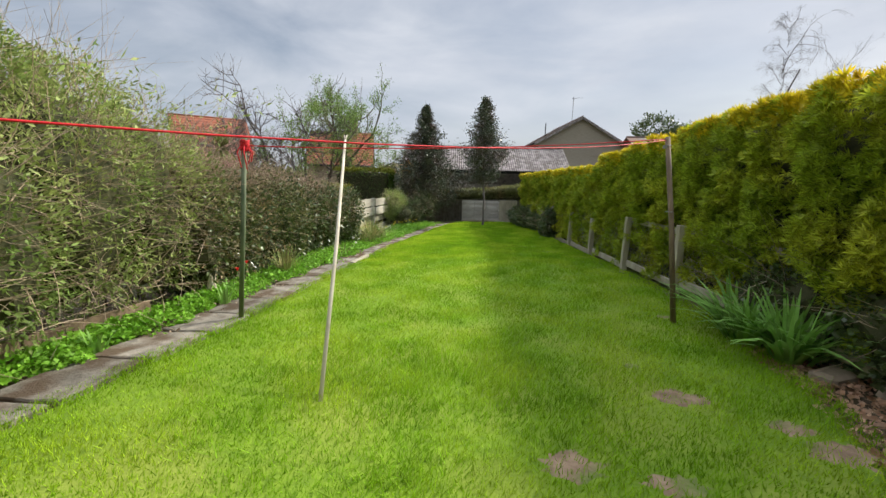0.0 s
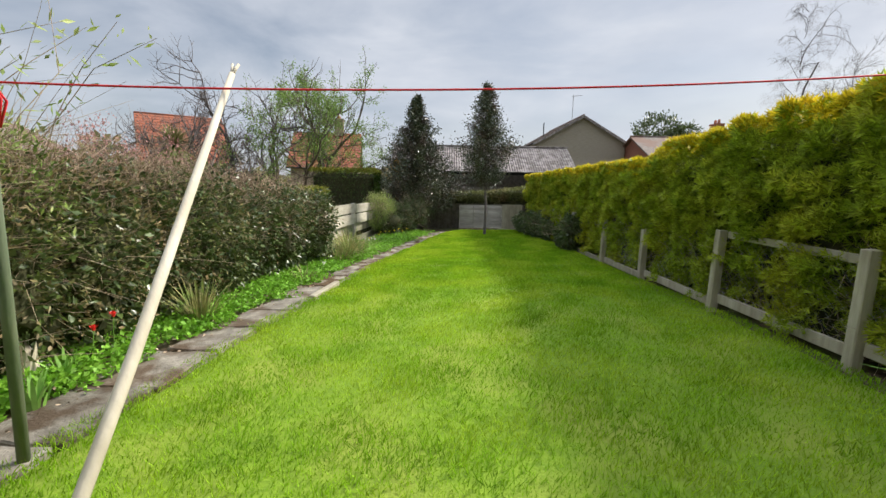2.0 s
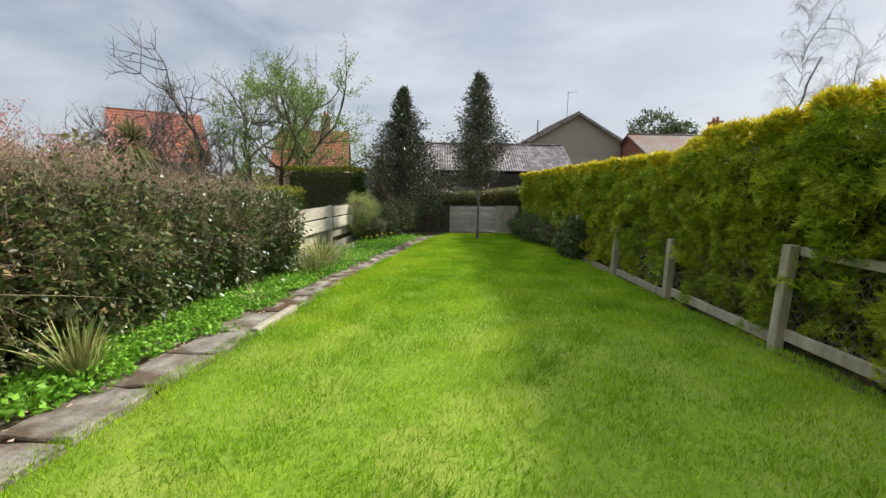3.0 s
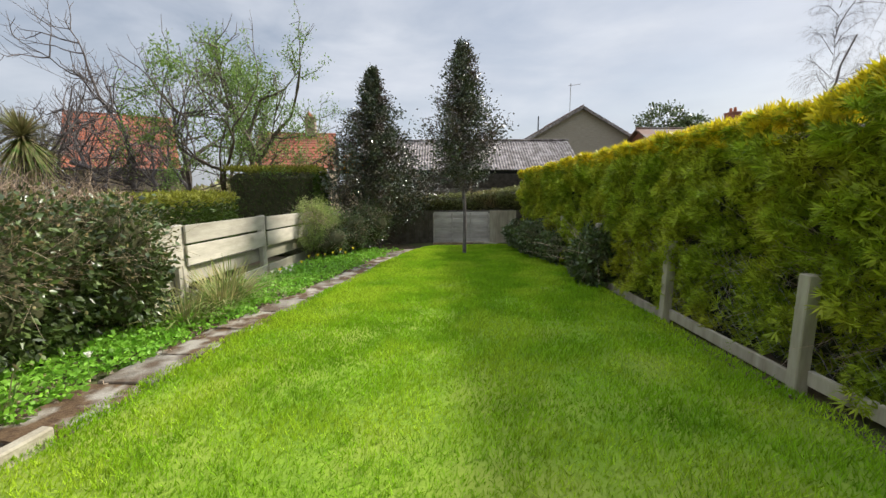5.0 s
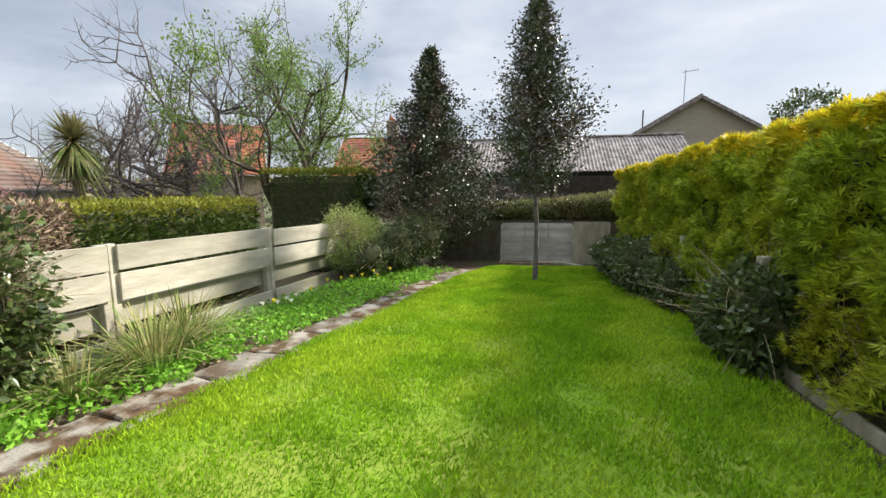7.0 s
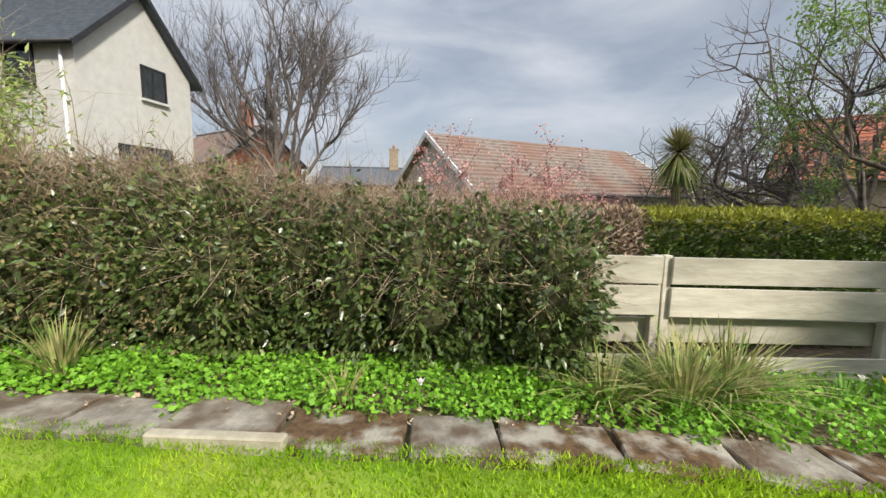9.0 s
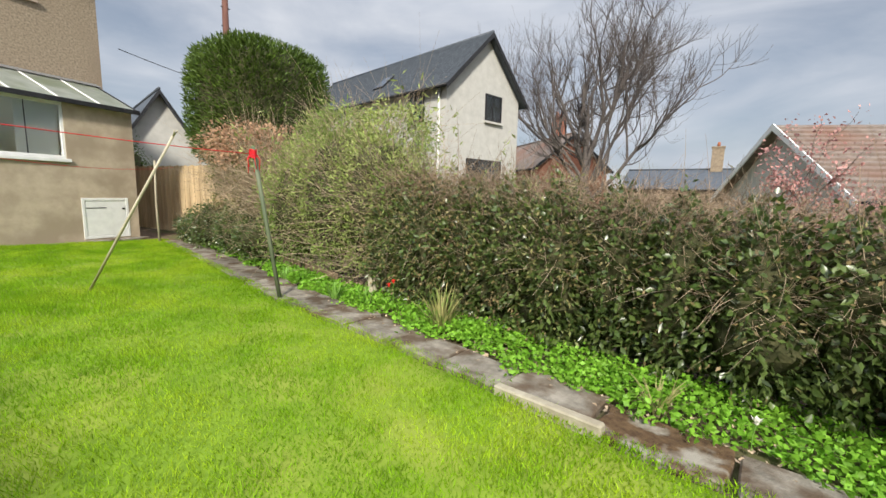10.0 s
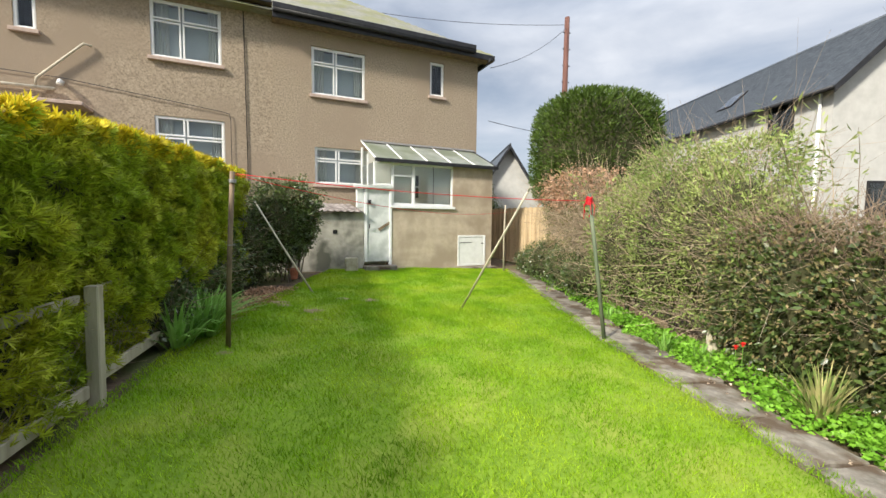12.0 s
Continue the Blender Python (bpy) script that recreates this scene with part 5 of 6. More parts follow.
def make_garden_end():
    o = thing("panel_fence", (0.95, 18.5, G(0.95, 18.5)), "weathered grey overlapping fence panel at the end of the garden", "fence")
    z = 0.02
    rng = random.Random(6)
    for k in range(9):
        bm = bmesh.new()
        box(bm, -0.78, 0.9, -0.012, 0.012, k * 0.1, k * 0.1 + 0.115, 0.003, Matrix.Rotation(-0.16, 4, "X") @ Matrix.Translation((0, rng.uniform(-0.006, 0.006) - 0.0, 0)))
        bmesh.ops.translate(bm, verts=bm.verts[:], vec=(0, 0.016 * k, z + 0.012))
        part("slat", bm, "oldpanel", o)
    for x in (-0.78, -0.22, 0.34, 0.9):
        bm = bmesh.new()
        box(bm, x - 0.02, x + 0.02, -0.045, -0.018, -0.06, 0.92, 0.003, Matrix.Translation((0, -0.0, 0)) @ Matrix.Rotation(-0.13, 4, "X"))
        part("batten", bm, "oldpanel", o)
    o2 = thing("leaning_board", (2.25, 18.45, G(2.25, 18.45)), "mossy green-grey board leaning at the garden end", "board")
    bm = bmesh.new()
    box(bm, -0.38, 0.42, -0.015, 0.015, -0.03, 0.95, 0.004, Matrix.Rotation(-0.1, 4, "X"))
    part("board", bm, "post", o2)
    o3 = thing("back_fence", (0.8, 19.0, G(0.8, 19)), "dark stained board fence behind the old panels", "fence")
    for k in range(34):
        bm = bmesh.new()
        box(bm, -2.6 + k * 0.15, -2.6 + k * 0.15 + 0.142, -0.01 + 0.008 * (k % 2), 0.012 + 0.008 * (k % 2), -0.1, 0.98 + 0.01 * (k % 3), 0)
        part("fence_board", bm, "darkpanel", o3)

    o4 = thing("back_hedge", (0.9, 19.7, G(0.9, 19.7)), "dull clipped hedge above the dark back fence", "hedge")
    rr = np.random.default_rng(9)
    n = 11000
    x = rr.uniform(-2.6, 2.7, n)
    top = np.interp(x, [-2.6, -1.2, 0.5, 2.7], [1.3, 1.4, 1.45, 1.75])
    zz = np.minimum(rr.uniform(0.7, 1.02, n) * top, top)
    y = np.where(rr.uniform(0, 1, n) < 0.6, -0.5, rr.uniform(-0.5, 0.5, n))
    zz = np.where(y > -0.5, top, zz)
    v, f = leaf_mesh(np.stack([x, y, zz], 1) + rr.normal(0, 0.04, (n, 3)), np.stack([np.zeros(n), -np.ones(n), np.ones(n)], 1), 0.07, 0.035, rr)
    raw("foliage", v, f, "leaf_mid", o4)
    # dark filler blocks painted as shade behind the leaves
    bm = bmesh.new()
    box(bm, -2.55, 0.5, -0.42, 0.45, -0.1, 1.32, 0.08)
    box(bm, 0.52, 2.65, -0.42, 0.45, -0.1, 1.5, 0.08)
    part("inner_growth", bm, "shade_core", o4)
    for i, (x, y, a, L) in enumerate(((0.9, 18.1, 0.1, 0.9), (1.7, 18.0, -0.7, 0.8), (0.5, 18.15, 0.05, 0.7), (1.3, 18.2, 0.2, 0.8))):
        o = thing("scrap_timber", (x, y, G(x, y) + 0.02), "length of old timber lying at the end of the lawn", "timber", "scrap timber", turn=math.degrees(a))
        boxes("board", "post" if i % 2 else "pole", o, [(-L / 2, L / 2, -0.04, 0.04, 0, 0.05)], 0.004)


# ---- neighbouring buildings ----
def window_parts(o, name, u0, u1, z0, z1, y, panes, sill=True, wall=0.25, curtain=True, frame="white"):
    """A framed window set back in a wall that faces -y; panes: (u0, u1, z0, z1) as fractions."""
    w = new(name)
    w.parent = o
    w.location = (u0, y, z0)
    W, H = u1 - u0, z1 - z0
    t = 0.075
    boxes("frame", frame, w, [(0, t, 0.05, 0.11, 0, H), (W - t, W, 0.05, 0.11, 0, H), (t, W - t, 0.05, 0.11, 0, t), (t, W - t, 0.05, 0.11, H - t, H)], 0.004)
    for a, b, c, d in panes:
        x0, x1, q0, q1 = a * W + 0.02, b * W - 0.02, c * H + 0.02, d * H - 0.02
        s = 0.04
        boxes("sash", frame, w, [(x0, x0 + s, 0.04, 0.095, q0, q1), (x1 - s, x1, 0.04, 0.095, q0, q1), (x0 + s, x1 - s, 0.04, 0.095, q0, q0 + s), (x0 + s, x1 - s, 0.04, 0.095, q1 - s, q1)], 0.003)
        boxes("pane", "glass", w, [(x0 + s, x1 - s, 0.062, 0.068, q0 + s, q1 - s)])
    if sill:
        boxes("sill", "sill", w, [(-0.06, W + 0.06, -0.07, 0.1, -0.09, 0.0)], 0.008)
    # room surfaces coloured dark, so indoor shade is in the paint
    boxes("room", "gloom", w, [(-0.15, W + 0.15, 0.9, 0.93, -0.2, H + 0.15), (-0.15, -0.12, wall, 0.9, -0.2, H + 0.15), (W + 0.12, W + 0.15, wall, 0.9, -0.2, H + 0.15), (-0.15, W + 0.15, wall, 0.9, -0.23, -0.2), (-0.15, W + 0.15, wall, 0.9, H + 0.15, H + 0.18)], 0, "room box coloured dark as the shade behind the glass")
    if curtain:
        # added sheet that brightens the panes like a pale reflection
        boxes("net_curtain", "reflection_tone", w, [(0.06, W - 0.06, 0.26, 0.264, 0.05, H - 0.05)])
        for c0, c1 in ((0.03, 0.24), (0.8, 0.97)):
            bm = bmesh.new()
            n = 14
            pr = [(c0 * W + (c1 - c0) * W * i / n, 0.2 + 0.025 * math.sin(i * 1.9)) for i in range(n + 1)]
            vs = [[bm.verts.new((px, py, zz)) for zz in (0.03, H - 0.03)] for px, py in pr]
            for p, q in zip(vs, vs[1:]):
                bm.faces.new((p[0], q[0], q[1], p[1]))
            part("curtain", bm, "curtain", w)
    return w


def wall_with_holes(name, material, parent, u0, u1, y0, y1, z0, z1, holes, label=""):
    """A wall slab facing -y, cut into blocks around its openings (u0, u1, z0, z1)."""
    us = sorted({u0, u1, *[h[0] for h in holes], *[h[1] for h in holes]})
    zs = sorted({z0, z1, *[h[2] for h in holes], *[h[3] for h in holes]})
    def solid(i, j):
        if not (0 <= i < len(us) - 1 and 0 <= j < len(zs) - 1):
            return False
        cu, cz = (us[i] + us[i + 1]) / 2, (zs[j] + zs[j + 1]) / 2
        return not any(h[0] < cu < h[1] and h[2] < cz < h[3] for h in holes)
    bm = bmesh.new()
    V = {}
    def vert(u, y, z):
        return V.setdefault((u, y, z), bm.verts.new((u, y, z)) if (u, y, z) not in V else None)
    for i in range(len(us) - 1):
        for j in range(len(zs) - 1):
            if not solid(i, j):
                continue
            a, b, c, d = us[i], us[i + 1], zs[j], zs[j + 1]
            bm.faces.new([vert(a, y0, c), vert(b, y0, c), vert(b, y0, d), vert(a, y0, d)])
            bm.faces.new([vert(a, y1, d), vert(b, y1, d), vert(b, y1, c), vert(a, y1, c)])
            if not solid(i - 1, j):
                bm.faces.new([vert(a, y0, d), vert(a, y1, d), vert(a, y1, c), vert(a, y0, c)])
            if not solid(i + 1, j):
                bm.faces.new([vert(b, y0, c), vert(b, y1, c), vert(b, y1, d), vert(b, y0, d)])
            if not solid(i, j - 1):
                bm.faces.new([vert(a, y0, c), vert(a, y1, c), vert(b, y1, c), vert(b, y0, c)])
            if not solid(i, j + 1):
                bm.faces.new([vert(b, y0, d), vert(b, y1, d), vert(a, y1, d), vert(a, y0, d)])
    bmesh.ops.recalc_face_normals(bm, faces=bm.faces[:])
    return part(name, bm, material, parent, label)


CROSS = ((0, 0.43, 0, 0.66), (0.43, 1, 0, 0.66), (0, 0.43, 0.66, 1), (0.43, 1, 0.66, 1))


def make_house():
    o = thing("house", (-0.48, -2.45, 0.0), "two-storey semi-detached house in brown roughcast with white windows", "house", turn=191)
    Y = 1.5
    holes = [(-1.97, -0.42, 5.1, 6.45), (1.7, 2.2, 5.55, 6.62), (-1.9, -0.38, 2.55, 3.62), (-5.78, -4.23, 5.5, 6.9), (-5.75, -4.2, 2.6, 4.08), (-8.3, -7.9, 5.68, 6.75), (0.6, 0.92, 0.3, 2.9)]
    wall_with_holes("wall", "harl", o, -3.02, 3.45, Y, Y + 0.3, -0.2, 6.95, [h for h in holes if h[0] > -3], "brown roughcast wall")
    wall_with_holes("wall", "harl", o, -13, -3.02, Y + 0.02, Y + 0.32, -0.2, 7.3, [h for h in holes if h[0] < -3], "brown roughcast wall")
    boxes("side_wall", "harl", o, [(3.15, 3.45, Y + 0.3, Y + 8.2, -0.2, 6.95)])
    boxes("back_wall", "harl", o, [(-13, 3.15, Y + 7.9, Y + 8.2, -0.2, 6.95)])
    for i, h in enumerate(holes[:-1]):
        if i in (1, 5):
            window_parts(o, "window", *h[:2], *h[2:], Y, ((0, 1, 0, 1),), curtain=False, wall=0.31)
        else:
            window_parts(o, "window", *h[:2], *h[2:], Y, CROSS, wall=0.34)
    # hipped roof with overhanging eaves
    ze, zr = 7.02, 10.0
    a, b, c, d = Vector((3.85, Y - 0.35, ze)), Vector((3.85, Y + 8.5, ze)), Vector((-13.4, Y + 8.5, ze)), Vector((-13.4, Y - 0.35, ze))
    r1, r2 = Vector((-0.3, Y + 4.1, zr)), Vector((-13.4, Y + 4.1, zr))
    bm = bmesh.new()
    va = [bm.verts.new(p) for p in (a, b, c, d, r1, r2)]
    bm.faces.new((va[3], va[0], va[4], va[5]))
    bm.faces.new((va[0], va[1], va[4]))
    bm.faces.new((va[1], va[2], va[5], va[4]))
    bm.faces.new((va[2], va[3], va[5]))
    bm.faces.new((va[0], va[3], va[2], va[1]))
    part("roof", bm, "oldslate", o, "grey lichened slate roof")
    n = 22
    for k in range(n):
        u0, u1 = k / n, (k + 1) / n
        y0, z0 = Y - 0.35 + 4.45 * u0, ze + (zr - ze) * u0
        bm = bmesh.new()
        x1 = 3.85 - 4.15 * u0
        L = math.hypot(4.45, zr - ze) / n
        box(bm, -13.4, x1 - 0.02, -0.02, L + 0.03, 0.01, 0.028, 0, Matrix.Translation((0, y0, z0)) @ Matrix.Rotation(math.atan2(zr - ze, 4.45), 4, "X"))
        part("slate_course", bm, "oldslate", o)
    boxes("fascia", "darkpaint", o, [(-3.0, 3.8, Y - 0.4, Y - 0.36, 6.86, 7.03), (3.84, 3.88, Y - 0.4, Y + 8.5, 6.86, 7.03)], 0.004)
    boxes("soffit", "pole", o, [(-3.0, 3.84, Y - 0.36, Y, 6.86, 6.89)])
    boxes("soffit", "pole", o, [(-13, -3.0, Y - 0.36, Y + 0.02, 7.22, 7.26)])
    boxes("fascia", "darkpaint", o, [(-13, -3.02, Y - 0.4, Y - 0.36, 7.2, 7.42)], 0.004)
    bm = bmesh.new()
    tube(bm, [(-3.0, Y - 0.46, 7.05), (3.1, Y - 0.46, 7.03)], 0.065, 10)
    part("gutter", bm, "darkpaint", o, smooth=True)
    boxes("gutter_board", "darkpaint", o, [(-3.0, 3.1, Y - 0.53, Y - 0.41, 7.06, 7.2)], 0.01)
    bm = bmesh.new()
    tube(bm, [(3.7, Y - 0.42, 6.9), (3.66, Y - 0.3, 6.75), (3.5, Y + 0.1, 6.62), (3.5, Y + 0.2, 6.4)], 0.035, 8)
    part("downpipe", bm, "darkpaint", o, smooth=True)
    bm = bmesh.new()
    tube(bm, [(-9.9, Y - 0.06, 4.42), (-7.62, Y - 0.06, 4.42)], 0.04, 8)
    tube(bm, [(-7.95, Y - 0.06, 4.45), (-7.93, Y - 0.06, 4.62), (-7.05, Y - 0.08, 5.52), (-6.92, Y - 0.02, 5.5)], 0.028, 8)
    part("waste_pipe", bm, "prop", o, "cream waste pipe on the wall", smooth=True)
    bm = bmesh.new()
    tube(bm, [(-9.8, Y - 0.02, 4.78), (-7.5, Y - 0.02, 4.7), (-4.25, Y - 0.02, 4.32), (-4.08, Y - 0.02, 4.28), (-4.05, Y - 0.02, 4.1), (-4.05, Y - 0.02, 2.0)], 0.008, 5)
    part("cable", bm, "darkpaint", o)
    bm = bmesh.new()
    tube(bm, [(-3.7, Y + 0.0, 7.0), (-3.66, Y + 0.0, 3.0), (-3.7, Y, 1.0)], 0.012, 5)
    part("wall_joint", bm, "black", o, "narrow dark joint between the two houses")
    bm = bmesh.new()
    tube(bm, [(-7.5, Y, 4.6), (-7.5, Y - 0.12, 4.6), (-7.5, Y - 0.14, 4.52)], [0.05, 0.05, 0.07], 9)
    part("wall_lamp", bm, "white", o, smooth=True)
    boxes("porch_roof", "sill", o, [(-9.6, -6.95, Y - 0.7, Y + 0.02, 3.98, 4.06)], 0.01)
    # lean-to
    wall_with_holes("lean_to_wall", "harl_low", o, -0.05, 3.2, 0, 0.22, -0.2, 3.12, [(-0.05, 1.84, 1.93, 3.12), (2.02, 2.98, 0.16, 1.09)], "beige rendered lean-to wall")
    boxes("lean_to_side", "harl_low", o, [(2.98, 3.2, 0.22, Y - 0.01, -0.2, 3.12)])
    boxes("back_room_wall", "interior", o, [(-0.5, 3.0, Y - 0.04, Y - 0.008, -0.1, 0.3), (-0.5, 0.6, Y - 0.04, Y - 0.008, 0.3, 3.6), (0.92, 3.0, Y - 0.04, Y - 0.008, 0.3, 3.6), (0.6, 0.92, Y - 0.04, Y - 0.008, 2.9, 3.6)])
    # dark sheet: the shade in the inner doorway is its colour
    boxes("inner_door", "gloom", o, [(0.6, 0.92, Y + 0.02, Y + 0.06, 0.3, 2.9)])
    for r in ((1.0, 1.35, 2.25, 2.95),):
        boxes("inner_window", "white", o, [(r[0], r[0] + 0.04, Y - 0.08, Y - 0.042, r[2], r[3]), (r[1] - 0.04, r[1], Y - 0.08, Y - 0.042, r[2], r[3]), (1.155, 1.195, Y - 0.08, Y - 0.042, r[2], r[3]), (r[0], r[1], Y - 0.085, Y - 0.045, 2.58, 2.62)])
        # opaque dark fill painted as the unlit space behind the inner window
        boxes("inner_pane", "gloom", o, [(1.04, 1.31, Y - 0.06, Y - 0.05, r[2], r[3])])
    w = new("lean_to_window")
    w.parent = o
    w["label"] = "wide white-framed lean-to window"
    fr = [(-0.05, 1.86, 0.02, 0.1, 1.93, 2.0), (-0.05, 1.86, 0.02, 0.1, 3.05, 3.12), (-0.05, 0.02, 0.02, 0.1, 2.0, 3.05), (1.79, 1.86, 0.02, 0.1, 2.0, 3.05), (0.56, 0.64, 0.02, 0.1, 2.0, 3.05), (0.02, 0.56, 0.02, 0.1, 2.74, 2.8)]
    boxes("frame", "white", w, fr, 0.005)
    for p in ((0.02, 0.56, 2.0, 2.74), (0.02, 0.56, 2.8, 3.05), (0.64, 1.22, 2.0, 3.05), (1.22, 1.79, 2.0, 3.05)):
        boxes("pane", "glass", w, [(p[0], p[1], 0.055, 0.062, p[2], p[3])])
    # white sheets added close behind the glass to brighten the dark interior
    boxes("blind", "interior", w, [(0.03, 0.55, 0.16, 0.17, 2.0, 2.74)])
    boxes("blind", "interior", w, [(1.1, 1.79, 0.16, 0.17, 2.0, 3.05)])
    boxes("glazing_bar", "darkpaint", w, [(1.215, 1.228, 0.04, 0.054, 2.0, 3.05)])
    boxes("sill", "white", w, [(-0.1, 1.9, -0.05, 0.1, 1.86, 1.93)], 0.006)
    r = new("lean_to_roof")
    r.parent = o
    sl = math.atan2(0.72, 1.62)
    m = Matrix.Translation((0, -0.12, 3.17)) @ Matrix.Rotation(sl, 4, "X")
    for k in range(6):
        u = -0.55 + k * 0.76
        if k < 5:
            bm = bmesh.new()
            box(bm, u + 0.02, min(u + 0.74, 3.27), 0, 1.76, 0, 0.02, 0, m)
            part("roof_pane", bm, "sheet", r, "greenish milky roof sheet")
        bm = bmesh.new()
        box(bm, u - 0.018, u + 0.018, 0, 1.76, 0.0, 0.04, 0.003, m)
        part("roof_bar", bm, "white" if k < 5 else "darkpaint", r)
    bm = bmesh.new()
    box(bm, -0.57, 3.3, 1.55, 1.77, 0.045, 0.06, 0, m)
    part("flashing", bm, "wire", r)
    boxes("fascia", "darkpaint", r, [(-0.57, 3.32, -0.16, -0.11, 3.1, 3.2)], 0.005)
    boxes("glazed_side", "white", o, [(-0.56, -0.5, 0.02, 0.08, 2.48, 3.13), (-0.5, -0.05, 0.02, 0.08, 3.07, 3.13), (-0.5, -0.05, 0.02, 0.08, 2.48, 2.53), (-0.56, -0.5, Y - 0.1, Y - 0.02, 2.0, 3.7), (-0.56, -0.5, 0.7, 0.76, 2.0, 3.4)], 0.004)
    boxes("side_pane", "frosted", o, [(-0.5, -0.05, 0.045, 0.052, 2.53, 3.07), (-0.535, -0.528, 0.08, Y - 0.1, 2.4, 3.12)])
    d = new("door")
    d.parent = o
    d["label"] = "narrow old white timber door with a pale frame"
    boxes("door_leaf", "whitedoor", d, [(-0.74, -0.12, 0.02, 0.06, 0.38, 2.36)], 0.005)
    boxes("door_frame", "white", d, [(-0.82, -0.74, 0.0, 0.1, 0.36, 2.38), (-0.12, -0.055, -0.02, 0.1, 0.2, 2.42)], 0.005)
    boxes("lintel", "whitedoor", d, [(-1.1, -0.04, -0.06, 0.12, 2.38, 2.46)], 0.008)
    bm = bmesh.new()
    tube(bm, [(-0.69, 0.02, 1.3), (-0.69, -0.04, 1.3), (-0.69, -0.045, 1.42)], 0.012, 7)
    part("door_handle", bm, "darkpaint", d)
    boxes("door_lamp", "darkpaint", d, [(-0.72, -0.64, -0.04, 0.0, 1.95, 2.06)], 0.01)
    bm = bmesh.new()
    box(bm, -0.2, 0.2, -0.012, 0.0, -0.035, 0.035, 0, Matrix.Translation((-0.26, 0.0, 1.36)) @ Matrix.Rotation(-0.55, 4, "Y"))
    part("brace_board", bm, "pole", d)
    boxes("porch_side", "whitedoor", o, [(-1.02, -0.83, 0.02, 0.16, 1.85, 2.36)], 0.01)
    boxes("back_of_porch", "interior", o, [(-0.9, -0.06, 0.5, 0.52, 0, 2.4)])
    boxes("low_wall", "harl_grey", o, [(-3.3, -0.83, 0.0, 0.2, -0.25, 1.72)], 0.015, "stained grey rendered outhouse wall")
    boxes("low_wall_end", "harl_grey", o, [(-3.3, -3.1, 0.2, Y, -0.25, 1.72)])
    bm = bmesh.new()
    k = 0
    pts = []
    for i in range(60):
        u = -3.38 + i * 0.0425
        pts.append((u, 0.012 * math.sin(i * 1.57)))
    lo = [bm.verts.new((u, -0.12, 1.74 + h)) for u, h in pts]
    hi = [bm.verts.new((u, Y, 2.0 + h)) for u, h in pts]
    for i in range(59):
        bm.faces.new((lo[i], lo[i + 1], hi[i + 1], hi[i]))
    ob = part("outhouse_roof", bm, "corrug", o, "rusty corrugated outhouse roof")
    md = ob.modifiers.new("thick", "SOLIDIFY")
    md.thickness = 0.012
    boxes("drain_vent", "black", o, [(-1.66, -1.55, -0.012, 0.0, 1.15, 1.25)])
    h = new("hatch")
    h.parent = o
    boxes("hinge_plate", "darkpaint", h, [(2.84, 2.9, -0.008, 0.0, 0.82, 0.86)])
    h["label"] = "square white timber hatch low in the wall"
    boxes("hatch_frame", "white", h, [(2.02, 2.08, -0.01, 0.06, 0.16, 1.09), (2.92, 2.98, -0.01, 0.06, 0.16, 1.09), (2.08, 2.92, -0.01, 0.06, 0.16, 0.22), (2.08, 2.92, -0.01, 0.06, 1.03, 1.09)], 0.004)
    boxes("hatch_door", "white", h, [(2.085, 2.915, 0.0, 0.03, 0.225, 1.025)], 0.004)
    boxes("hatch_hinge", "darkpaint", h, [(2.1, 2.5, -0.008, 0.0, 0.86, 0.875)])
    boxes("step", "slab", o, [(-0.88, 0.02, -0.32, 0.0, -0.1, 0.28)], 0.02)
    boxes("apron", "slab", o, [(-0.9, 3.3, -0.22, -0.001, -0.1, 0.13)], 0.015)
    s = thing("concrete_block", (0.68, -1.95, G(0.68, -1.95)), "grey concrete block standing by the back door", "block", turn=8)
    boxes("block", "kerb", s, [(-0.16, 0.16, -0.08, 0.08, 0, 0.36)], 0.02)
    s = thing("clay_pot", (2.0, -0.75, G(2, -0.75)), "small terracotta plant pot under the shrub", "plant pot")
    bm = bmesh.new()
    tube(bm, [(0, 0, 0), (0, 0, 0.2), (0, 0, 0.2), (0, 0, 0.24)], [0.09, 0.12, 0.135, 0.135], 18)
    part("pot", bm, "terracotta", s, smooth=False)


